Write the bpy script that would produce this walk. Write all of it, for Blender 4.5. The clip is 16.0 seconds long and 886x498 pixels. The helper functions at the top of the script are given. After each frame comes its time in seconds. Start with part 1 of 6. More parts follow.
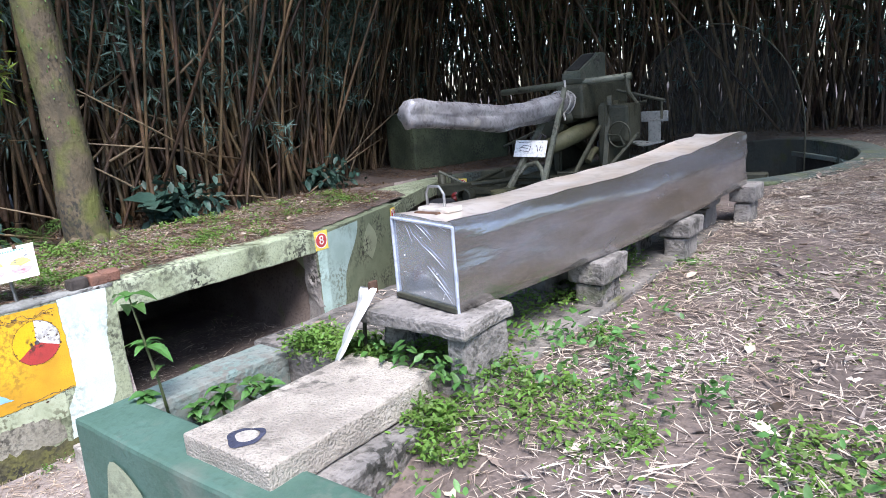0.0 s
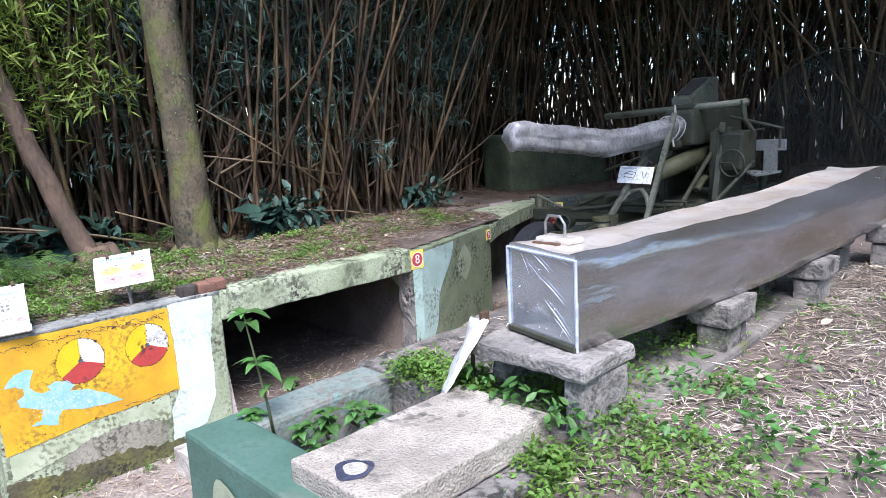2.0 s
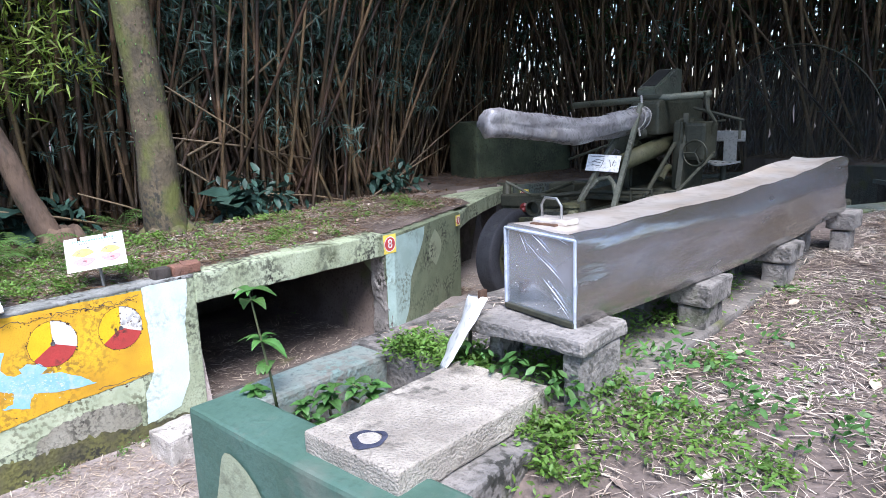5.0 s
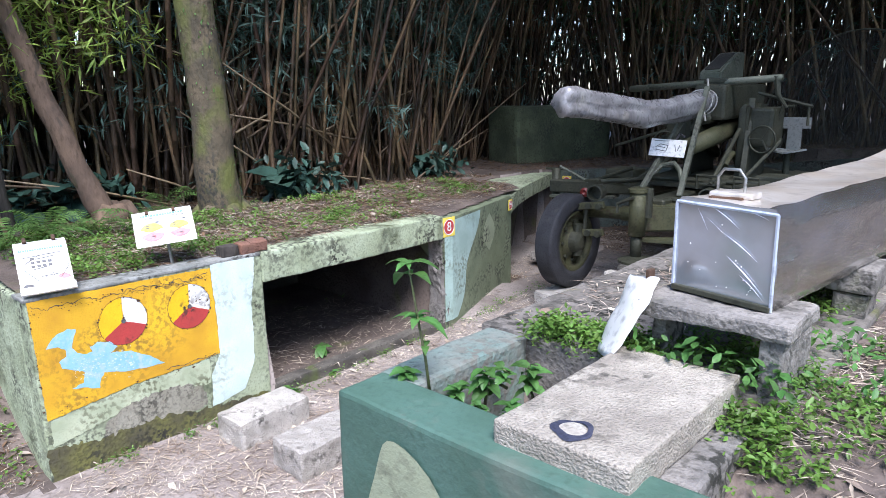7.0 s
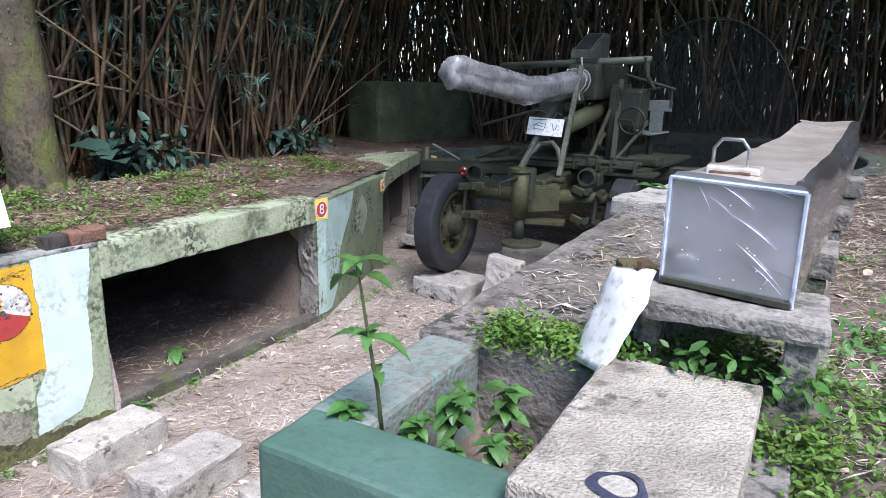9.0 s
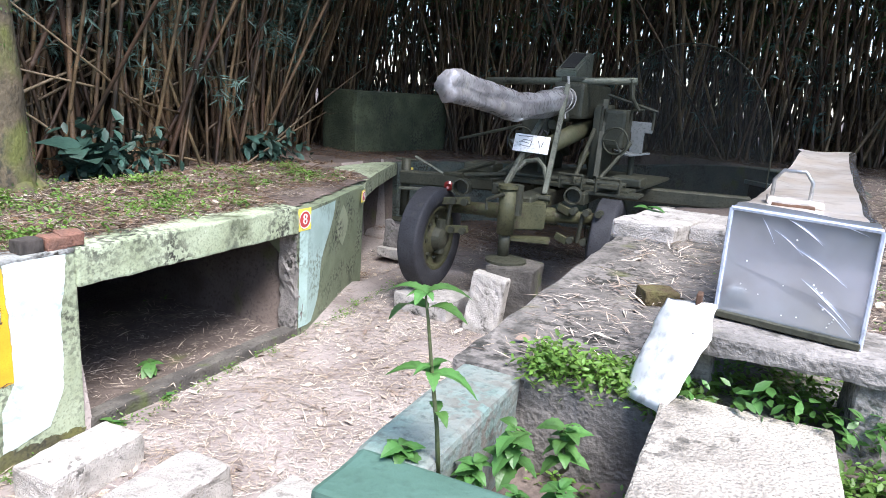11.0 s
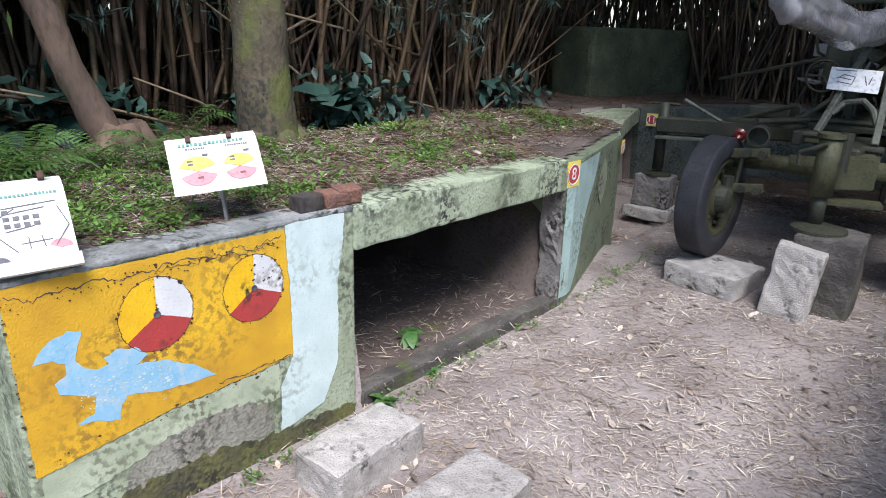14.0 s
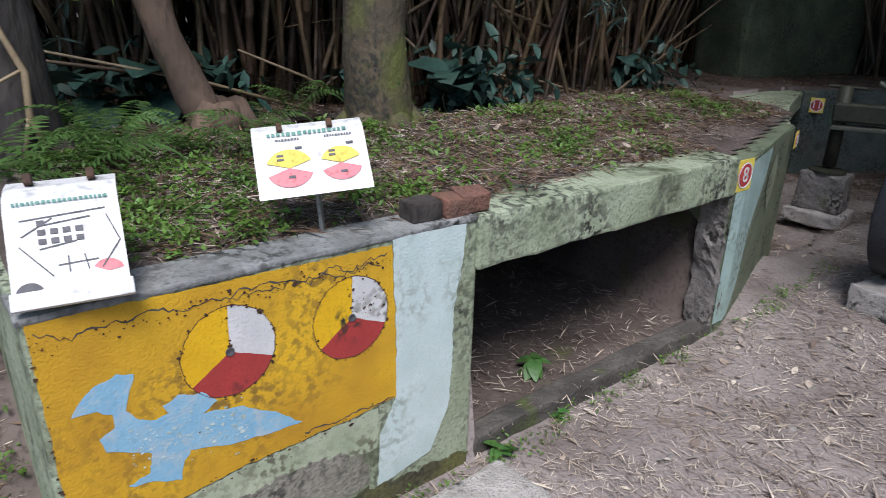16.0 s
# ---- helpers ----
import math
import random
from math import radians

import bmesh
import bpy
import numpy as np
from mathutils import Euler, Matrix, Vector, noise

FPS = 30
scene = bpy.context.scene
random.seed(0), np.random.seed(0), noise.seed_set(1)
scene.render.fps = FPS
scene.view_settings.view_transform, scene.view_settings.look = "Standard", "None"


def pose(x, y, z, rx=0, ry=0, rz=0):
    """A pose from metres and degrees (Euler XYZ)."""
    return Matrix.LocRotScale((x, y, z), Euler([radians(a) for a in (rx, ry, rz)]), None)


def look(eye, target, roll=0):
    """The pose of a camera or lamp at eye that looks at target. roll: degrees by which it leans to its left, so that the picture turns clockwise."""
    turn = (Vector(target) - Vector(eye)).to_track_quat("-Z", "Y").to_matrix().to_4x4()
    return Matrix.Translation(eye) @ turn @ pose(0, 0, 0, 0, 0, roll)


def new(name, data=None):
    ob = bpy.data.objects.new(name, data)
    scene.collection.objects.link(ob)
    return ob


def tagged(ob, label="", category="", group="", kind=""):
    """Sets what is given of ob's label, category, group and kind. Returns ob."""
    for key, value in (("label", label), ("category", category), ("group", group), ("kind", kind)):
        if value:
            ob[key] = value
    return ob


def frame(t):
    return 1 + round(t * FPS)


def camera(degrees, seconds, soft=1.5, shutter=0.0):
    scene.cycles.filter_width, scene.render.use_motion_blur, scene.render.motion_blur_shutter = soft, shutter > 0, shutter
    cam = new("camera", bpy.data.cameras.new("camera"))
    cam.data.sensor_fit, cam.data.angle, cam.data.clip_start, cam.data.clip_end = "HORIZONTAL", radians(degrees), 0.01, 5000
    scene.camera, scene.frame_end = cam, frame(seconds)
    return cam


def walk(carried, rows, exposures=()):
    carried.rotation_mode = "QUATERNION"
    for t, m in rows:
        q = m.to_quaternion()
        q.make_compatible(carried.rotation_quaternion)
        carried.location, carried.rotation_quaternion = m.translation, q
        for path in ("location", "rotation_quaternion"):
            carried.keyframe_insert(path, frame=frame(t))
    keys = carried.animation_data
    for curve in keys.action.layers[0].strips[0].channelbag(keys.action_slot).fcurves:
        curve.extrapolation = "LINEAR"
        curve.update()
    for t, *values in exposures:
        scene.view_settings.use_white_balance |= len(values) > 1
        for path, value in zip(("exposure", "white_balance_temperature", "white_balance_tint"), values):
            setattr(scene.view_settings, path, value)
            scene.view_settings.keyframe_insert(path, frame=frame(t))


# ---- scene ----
cam = camera(67.4, 16.0, soft=0.6, shutter=0.2)
PATH = [
    (0, (3.879, -1.771, 1.944), (2.67, -0.24, 1.504), -4.4),
    (0.5, (3.86, -1.774, 1.951), (2.608, -0.269, 1.543), -4.5),
    (1, (3.827, -1.773, 1.959), (2.5, -0.34, 1.526), -5.4),
    (1.5, (3.788, -1.769, 1.958), (2.393, -0.399, 1.538), -5.3),
    (2, (3.766, -1.761, 1.96), (2.359, -0.389, 1.593), -3.0),
    (2.5, (3.765, -1.751, 1.956), (2.38, -0.364, 1.561), -3.3),
    (3, (3.77, -1.752, 1.959), (2.362, -0.395, 1.539), -4.5),
    (3.5, (3.761, -1.754, 1.958), (2.354, -0.387, 1.567), -4.2),
    (6, (3.597, -1.995, 1.948), (2.338, -0.504, 1.51), -0.8),
    (6.5, (3.434, -2.028, 1.923), (2.15, -0.561, 1.473), -1.7),
    (7, (3.324, -2.043, 1.892), (2.001, -0.61, 1.451), -0.9),
    (7.5, (3.251, -2.025, 1.866), (1.938, -0.599, 1.373), -1.5),
    (8, (3.129, -1.948, 1.839), (1.896, -0.457, 1.33), -2.1),
    (8.5, (3.018, -1.897, 1.833), (1.829, -0.357, 1.368), 0.7),
    (9, (2.891, -1.863, 1.817), (1.951, -0.168, 1.324), 1.3),
    (11.5, (2.646, -1.874, 1.815), (1.812, -0.113, 1.363), 4.0),
    (12, (2.58, -1.879, 1.789), (1.595, -0.202, 1.248), 4.3),
    (12.5, (2.462, -1.777, 1.755), (1.444, -0.12, 1.182), 3.8),
    (13, (2.315, -1.71, 1.734), (1.216, -0.143, 1.105), 3.75),
    (13.5, (2.135, -1.668, 1.705), (0.96, -0.193, 1.038), 3.7),
    (14, (1.912, -1.639, 1.696), (0.656, -0.214, 1.071), 1.7),
    (14.5, (1.787, -1.609, 1.681), (0.507, -0.23, 1.002), 2.1),
    (15, (1.647, -1.519, 1.654), (0.229, -0.281, 0.979), 0.5),
    (15.5, (1.52, -1.408, 1.646), (-0.016, -0.311, 0.985), 0.8),
    (16, (1.434, -1.315, 1.65), (-0.015, -0.127, 0.952), 1.6),
]
walk(cam, [(t, look(eye, target, roll)) for t, eye, target, roll in PATH],
     [(0, 1.38, 6150, 16), (3, 1.38, 5950, 16), (6, 1.28, 5950, 15), (9, 1.15, 6080, 14), (11.4, 1.68, 6180, 14), (12.5, 1.2, 6150, 15), (13, 1.2, 6120, 14), (14.5, 0.68, 6080, 14), (15.5, 0.48, 6080, 14), (16, 0.26, 6120, 14)])

# ---- world and light ----
world = bpy.data.worlds.new("world")
scene.world = world
world.use_nodes = True
wn = world.node_tree
sky = wn.nodes.new("ShaderNodeTexSky")
sky.sky_type, sky.sun_disc = "NISHITA", False
SUN_UP, SUN_TURN = radians(57), radians(128)
sky.sun_elevation, sky.sun_rotation = SUN_UP, SUN_TURN
wn.nodes["Background"].inputs[1].default_value = 0.15
wn.links.new(sky.outputs[0], wn.nodes["Background"].inputs[0])
sun = new("sun", bpy.data.lights.new("sun", "SUN"))
sun.data.energy, sun.data.angle, sun.data.color = 2.9, radians(28), (1.0, 0.96, 0.90)
to_sun = Vector((math.sin(SUN_TURN) * math.cos(SUN_UP), math.cos(SUN_TURN) * math.cos(SUN_UP), math.sin(SUN_UP)))
sun.matrix_world = look((0, 0, 0), -to_sun)


# ---- materials ----
def mat(name, a, b, scale=6.0, rough=0.85, metal=0.0, bump=0.3, fine=60.0, moss=0.0, moss_col=(0.09, 0.12, 0.03), stain=0.0,
        stain_col=(0.03, 0.03, 0.025), vary=0.0, coat=0.0, speck=0.5, grime=0.0, thin=0.0, stretch=(1, 1, 1)):
    """Two colours mixed at two scales, with stains, moss and a fine bump."""
    m = bpy.data.materials.new(name)
    m.use_nodes = True
    nt = m.node_tree
    N, L = nt.nodes.new, nt.links.new
    bsdf = nt.nodes["Principled BSDF"]
    geo = N("ShaderNodeNewGeometry")
    mp = N("ShaderNodeMapping")
    mp.inputs["Scale"].default_value = stretch
    L(geo.outputs["Position"], mp.inputs["Vector"])
    pos = mp.outputs[0]

    def tex(s, detail=5.0):
        n = N("ShaderNodeTexNoise")
        n.inputs["Scale"].default_value, n.inputs["Detail"].default_value = s, detail
        L(pos, n.inputs["Vector"])
        return n.outputs["Fac"]

    def ramp(fac, lo, hi):
        r = N("ShaderNodeMapRange")
        r.inputs[1].default_value, r.inputs[2].default_value = lo, hi
        L(fac, r.inputs[0])
        return r.outputs[0]

    def mix(fac, c1, c2):
        x = N("ShaderNodeMix")
        x.data_type = "RGBA"
        for sock, v in ((x.inputs[0], fac), (x.inputs[6], c1), (x.inputs[7], c2)):
            if hasattr(v, "is_linked"):
                L(v, sock)
            else:
                sock.default_value = (*v, 1) if isinstance(v, tuple) else v
        return x.outputs[2]

    big, small = tex(scale), tex(fine, 3.0)
    col = mix(ramp(big, 0.35, 0.65), a, b)
    dark = tuple((1 - 0.9 * speck) * (p + q) / 2 for p, q in zip(a, b))
    col = mix(ramp(small, 0.52, 0.75), col, dark)
    if stain:
        col = mix(ramp(tex(scale * 0.7 + 1.3, 9.0), 0.66 - 0.2 * stain, 0.84 - 0.2 * stain), col, stain_col)
    if grime:
        mask = N("ShaderNodeMath")
        mask.operation = "MULTIPLY"
        L(ramp(tex(scale * 0.5 + 0.7, 4.0), 0.58 - 0.25 * grime, 0.72 - 0.1 * grime), mask.inputs[0])
        L(ramp(tex(38.0, 9.0), 0.47, 0.58), mask.inputs[1])
        col = mix(mask.outputs[0], col, stain_col)
    if moss:
        col = mix(ramp(tex(scale * 0.45 + 2.1, 8.0), 0.68 - 0.25 * moss, 0.86 - 0.25 * moss), col, moss_col)
    if vary:
        info = N("ShaderNodeObjectInfo")
        isl = N("ShaderNodeNewGeometry")
        add = N("ShaderNodeMath")
        L(info.outputs["Random"], add.inputs[0])
        L(isl.outputs["Random Per Island"], add.inputs[1])
        fr = N("ShaderNodeMath")
        fr.operation = "FRACT"
        L(add.outputs[0], fr.inputs[0])
        hsv = N("ShaderNodeHueSaturation")
        L(ramp(fr.outputs[0], 0.0, 1.0), hsv.inputs["Fac"])
        val = N("ShaderNodeMapRange")
        val.inputs[3].default_value, val.inputs[4].default_value = 1 - vary, 1 + vary
        L(fr.outputs[0], val.inputs[0])
        L(val.outputs[0], hsv.inputs["Value"])
        hue = N("ShaderNodeMapRange")
        hue.inputs[3].default_value, hue.inputs[4].default_value = 0.5 - 0.03 * vary, 0.5 + 0.03 * vary
        L(fr.outputs[0], hue.inputs[0])
        L(hue.outputs[0], hsv.inputs["Hue"])
        hsv.inputs["Fac"].default_value = 1.0
        for lk in list(hsv.inputs["Fac"].links):
            nt.links.remove(lk)
        L(col, hsv.inputs["Color"])
        col = hsv.outputs[0]
    L(col, bsdf.inputs["Base Color"])
    rr = N("ShaderNodeMapRange")
    rr.inputs[3].default_value, rr.inputs[4].default_value = max(0.05, rough - 0.12), min(1.0, rough + 0.1)
    L(small, rr.inputs[0])
    L(rr.outputs[0], bsdf.inputs["Roughness"])
    bsdf.inputs["Metallic"].default_value = metal
    bsdf.inputs["Coat Weight"].default_value = coat
    if thin:
        tl, both = N("ShaderNodeBsdfTranslucent"), N("ShaderNodeMixShader")
        both.inputs[0].default_value = thin
        L(col, tl.inputs["Color"])
        L(bsdf.outputs[0], both.inputs[1])
        L(tl.outputs[0], both.inputs[2])
        L(both.outputs[0], nt.nodes["Material Output"].inputs["Surface"])
    if bump:
        bp = N("ShaderNodeBump")
        bp.inputs["Strength"].default_value, bp.inputs["Distance"].default_value = bump, 0.01
        s = N("ShaderNodeMath")
        L(big, s.inputs[0])
        L(small, s.inputs[1])
        L(s.outputs[0], bp.inputs["Height"])
        L(bp.outputs[0], bsdf.inputs["Normal"])
    return m


M = {}
M["soil"] = mat("soil", (0.17, 0.135, 0.118), (0.085, 0.066, 0.056), 3.0, 0.95, 0, 0.8, 45, moss=0.22, moss_col=(0.10, 0.11, 0.035))
M["conc_green"] = mat("pale green painted concrete", (0.42, 0.48, 0.34), (0.29, 0.34, 0.22), 5, 0.9, 0, 0.5, 70, moss=0.45, moss_col=(0.07, 0.085, 0.04), stain=0.3, grime=0.7)
M["conc"] = mat("weathered concrete", (0.30, 0.28, 0.26), (0.17, 0.16, 0.15), 7, 0.93, 0, 0.7, 90, stain=0.25, moss=0.2, grime=0.5)
M["conc_dark"] = mat("dark concrete with moss", (0.13, 0.12, 0.105), (0.06, 0.055, 0.05), 6, 0.95, 0, 0.8, 60, moss=0.35)
M["conc_cap"] = mat("grey cement capping", (0.33, 0.34, 0.33), (0.2, 0.21, 0.2), 8, 0.92, 0, 0.6, 80, moss=0.3, stain=0.2, grime=0.6)
M["granite"] = mat("speckled granite", (0.50, 0.47, 0.44), (0.36, 0.34, 0.31), 14, 0.9, 0, 0.9, 130, stain=0.12, vary=0.12, grime=0.18)
M["terrazzo"] = mat("pebbledash slab", (0.46, 0.42, 0.36), (0.30, 0.27, 0.23), 9, 0.92, 0, 0.9, 160, stain=0.1, grime=0.12)
M["green"] = mat("dark teal green paint", (0.055, 0.115, 0.085), (0.075, 0.15, 0.12), 6, 0.7, 0, 0.25, 60, stain=0.2, stain_col=(0.12, 0.16, 0.13), speck=0.15, grime=0.25)
M["teal"] = mat("worn teal paint on concrete", (0.15, 0.23, 0.21), (0.2, 0.22, 0.2), 7, 0.85, 0, 0.5, 70, stain=0.35, stain_col=(0.16, 0.15, 0.13), moss=0.2, grime=0.6)
M["ledge"] = mat("mossy worn concrete", (0.24, 0.22, 0.2), (0.13, 0.12, 0.11), 6, 0.93, 0, 0.8, 75, moss=0.35, moss_col=(0.11, 0.12, 0.03), stain=0.35, grime=0.6)
M["olive"] = mat("pale olive camouflage paint", (0.33, 0.37, 0.25), (0.28, 0.32, 0.22), 8, 0.8, 0, 0.2, 140, speck=0.15, grime=0.3)
M["yellow"] = mat("yellow mural paint", (0.86, 0.52, 0.02), (0.58, 0.31, 0.02), 3, 0.8, 0, 0.25, 140, stain=0.12, stain_col=(0.16, 0.09, 0.03), speck=0.15, grime=0.28)
M["yellow_disc"] = mat("bright yellow paint", (0.90, 0.54, 0.008), (0.82, 0.47, 0.008), 9, 0.75, 0, 0.2, 140, stain=0.05, speck=0.15, grime=0.15)
M["white_paint"] = mat("white paint", (0.80, 0.80, 0.78), (0.70, 0.71, 0.70), 9, 0.8, 0, 0.2, 140, stain=0.1, stain_col=(0.2, 0.19, 0.17), speck=0.15, grime=0.55)
M["red"] = mat("red paint", (0.50, 0.055, 0.05), (0.40, 0.05, 0.045), 9, 0.75, 0, 0.2, 140, stain=0.05, speck=0.15, grime=0.15)
M["blue"] = mat("light blue paint", (0.25, 0.52, 0.72), (0.33, 0.58, 0.74), 16, 0.75, 0, 0.2, 140, stain=0.45, stain_col=(0.5, 0.6, 0.65), speck=0.15, grime=0.6)
M["paleblue"] = mat("pale blue wash", (0.70, 0.82, 0.80), (0.58, 0.71, 0.68), 7, 0.85, 0, 0.25, 140, stain=0.12, stain_col=(0.3, 0.36, 0.3), speck=0.15, grime=0.35)
M["palegreen"] = mat("pale green wash", (0.52, 0.58, 0.42), (0.38, 0.44, 0.30), 8, 0.85, 0, 0.25, 140, stain=0.25, stain_col=(0.15, 0.16, 0.1), speck=0.15, grime=0.75)
M["midgreen"] = mat("grey green camouflage paint", (0.20, 0.235, 0.15), (0.15, 0.185, 0.115), 7, 0.85, 0, 0.25, 140, stain=0.2, speck=0.15, grime=0.5)
M["brick"] = mat("red brick", (0.26, 0.13, 0.09), (0.17, 0.095, 0.07), 18, 0.92, 0, 0.7, 90, vary=0.25)
# bluish tone, in bands along the chest, stands for the film's sheen
M["tin"] = mat("galvanised sheet under clear film, bluish sheen in colour", (0.54, 0.55, 0.62), (0.31, 0.29, 0.255), 3.0, 0.24, 0.85, 0.45, 13, coat=0.6, speck=0.1, stretch=(1.5, 0.45, 2.2), stain=0.15, stain_col=(0.34, 0.29, 0.22))
# end panel colour made bluish to stand for reflected sky
M["tin_end"] = mat("sheet under stretched film, sky reflection in colour", (0.62, 0.67, 0.76), (0.48, 0.51, 0.53), 6, 0.2, 0.72, 0.08, 10, coat=0.6, speck=0.08)
M["tin_top"] = mat("brown rusted sheet under dusty film", (0.56, 0.48, 0.40), (0.66, 0.62, 0.58), 5, 0.36, 0.25, 0.35, 22, coat=0.5, stain=0.25, stain_col=(0.36, 0.22, 0.13), speck=0.3)
M["dead_culm"] = mat("pale dead bamboo culm", (0.40, 0.31, 0.20), (0.25, 0.18, 0.11), 3, 0.6, 0, 0.2, 50, vary=0.4)
M["fallen"] = mat("brown fallen bamboo culm", (0.24, 0.175, 0.11), (0.13, 0.095, 0.06), 3, 0.6, 0, 0.2, 50, vary=0.4)
# coloured brighter than the other leaves so that the shrub looks sunlit
M["sunleaf"] = mat("yellow green shrub leaf, sunlit in colour", (0.36, 0.46, 0.10), (0.22, 0.34, 0.07), 5, 0.5, 0, 0, 60, vary=0.35, thin=0.45)
M["blueleaf"] = mat("blue green bamboo leaf", (0.13, 0.21, 0.18), (0.085, 0.15, 0.12), 5, 0.5, 0, 0, 60, vary=0.35, thin=0.3)
# pale blue colour carries the highlights of the film creases
M["film"] = mat("pale bluish film", (0.62, 0.68, 0.80), (0.48, 0.54, 0.68), 12, 0.25, 0.2, 0.4, 50, coat=0.6)
M["dark"] = mat("black rubber", (0.022, 0.023, 0.028), (0.035, 0.036, 0.042), 9, 0.75, 0, 0.3, 80, stain=0.1, stain_col=(0.08, 0.075, 0.065))
M["od"] = mat("olive drab gun paint", (0.06, 0.063, 0.03), (0.09, 0.09, 0.045), 9, 0.65, 0.15, 0.3, 60, stain=0.15, stain_col=(0.05, 0.035, 0.025), grime=0.4)
M["od_dark"] = mat("dark olive gun metal", (0.04, 0.044, 0.03), (0.065, 0.066, 0.045), 9, 0.6, 0.25, 0.3, 60, stain=0.15)
M["gunsteel"] = mat("grey green painted steel", (0.10, 0.115, 0.085), (0.15, 0.155, 0.12), 8, 0.6, 0.2, 0.3, 60, grime=0.3)
M["seatgrey"] = mat("pale grey painted steel", (0.20, 0.22, 0.22), (0.26, 0.27, 0.26), 8, 0.6, 0.2, 0.3, 60)
M["canvas"] = mat("dusty wrapped tarpaulin", (0.36, 0.355, 0.365), (0.16, 0.152, 0.158), 5, 0.3, 0, 0.2, 22, stain=0.3, stain_col=(0.45, 0.42, 0.36), coat=0.3)
M["rope"] = mat("grey rope", (0.45, 0.44, 0.42), (0.35, 0.34, 0.32), 30, 0.9, 0, 0.5, 200)
M["white"] = mat("white laminated board", (0.82, 0.82, 0.80), (0.76, 0.77, 0.76), 5, 0.35, 0, 0.05, 40)
M["ink"] = mat("grey printing ink", (0.09, 0.09, 0.10), (0.13, 0.13, 0.14), 9, 0.6, 0, 0, 60)
M["inkgreen"] = mat("green printing ink", (0.10, 0.28, 0.22), (0.14, 0.32, 0.26), 9, 0.6, 0, 0, 60)
M["inkpink"] = mat("pink printing ink", (0.80, 0.22, 0.25), (0.76, 0.26, 0.27), 9, 0.6, 0, 0, 60)
M["inkyellow"] = mat("yellow printing ink", (0.85, 0.68, 0.08), (0.82, 0.66, 0.12), 9, 0.6, 0, 0, 60)
M["navy"] = mat("dark navy paint", (0.025, 0.03, 0.06), (0.05, 0.055, 0.09), 20, 0.8, 0, 0.4, 90, stain=0.2, stain_col=(0.3, 0.28, 0.25))
M["steel"] = mat("dull galvanised steel", (0.36, 0.37, 0.37), (0.28, 0.29, 0.29), 12, 0.45, 0.7, 0.1, 80)
M["rust"] = mat("rusty wire", (0.14, 0.075, 0.045), (0.08, 0.05, 0.035), 20, 0.85, 0.3, 0.3, 90)
M["bark"] = mat("mossy grey bark", (0.12, 0.095, 0.06), (0.06, 0.05, 0.032), 7, 0.95, 0, 1.0, 40, moss=0.7, moss_col=(0.10, 0.11, 0.03), stretch=(1, 1, 0.7), grime=0.8)
M["bark2"] = mat("smooth brown bark", (0.17, 0.115, 0.08), (0.095, 0.065, 0.048), 7, 0.9, 0, 0.7, 40, moss=0.12, stretch=(1, 1, 0.4), grime=0.3)
M["bark3"] = mat("dark rough bark", (0.07, 0.06, 0.055), (0.04, 0.035, 0.03), 8, 0.95, 0, 1.0, 40, stretch=(1, 1, 0.35))
M["culm"] = mat("dry bamboo culm", (0.175, 0.108, 0.06), (0.036, 0.029, 0.018), 2.5, 0.6, 0, 0.2, 50, vary=0.6, stain=0.15)
M["leaf"] = mat("bamboo leaf", (0.07, 0.12, 0.045), (0.045, 0.085, 0.03), 5, 0.55, 0, 0, 50, vary=0.45, thin=0.35)
M["clover"] = mat("bright ground leaf", (0.17, 0.30, 0.055), (0.10, 0.20, 0.038), 5, 0.5, 0, 0, 60, vary=0.35, thin=0.35)
M["weed"] = mat("weed leaf", (0.12, 0.27, 0.07), (0.075, 0.19, 0.05), 8, 0.45, 0, 0.15, 60, vary=0.25, thin=0.35)
M["taro"] = mat("dark broad leaf", (0.035, 0.085, 0.065), (0.024, 0.06, 0.045), 6, 0.55, 0, 0.15, 40, vary=0.25)
M["fern"] = mat("fern frond", (0.10, 0.19, 0.045), (0.07, 0.14, 0.035), 8, 0.55, 0, 0, 60, vary=0.3, thin=0.35)
M["litter"] = mat("dead bamboo leaves", (0.56, 0.49, 0.42), (0.29, 0.22, 0.17), 4, 0.85, 0, 0, 60, vary=0.6)
M["pebble"] = mat("grey pebble", (0.26, 0.24, 0.22), (0.16, 0.15, 0.14), 14, 0.9, 0, 0.4, 90, vary=0.3)
M["stem"] = mat("plant stem", (0.10, 0.13, 0.05), (0.08, 0.09, 0.045), 20, 0.6, 0, 0.1, 90)
M["lens"] = mat("red lamp lens", (0.22, 0.02, 0.015), (0.16, 0.012, 0.01), 9, 0.45, 0, 0, 60, coat=0.5)
# mossy green, made darker to stand for leaf shade on the block
M["blockgreen"] = mat("mossy green concrete, darkened for shade", (0.045, 0.058, 0.032), (0.10, 0.118, 0.065), 3, 0.9, 0, 0.6, 50, stain=0.3, grime=0.6)
M["ringteal"] = mat("dark worn teal paint", (0.07, 0.10, 0.09), (0.12, 0.13, 0.11), 5, 0.9, 0, 0.5, 60, stain=0.4, moss=0.4, grime=0.6)
M["mossbrick"] = mat("moss covered brick", (0.12, 0.11, 0.04), (0.10, 0.06, 0.04), 20, 0.95, 0, 0.8, 90)
# part of this paleness stands for sun on the pit floor
M["floor"] = mat("packed earth, pale partly for sunlight", (0.37, 0.325, 0.305), (0.24, 0.205, 0.19), 2.2, 0.95, 0, 0.8, 55, stain=0.15, stain_col=(0.13, 0.10, 0.08))
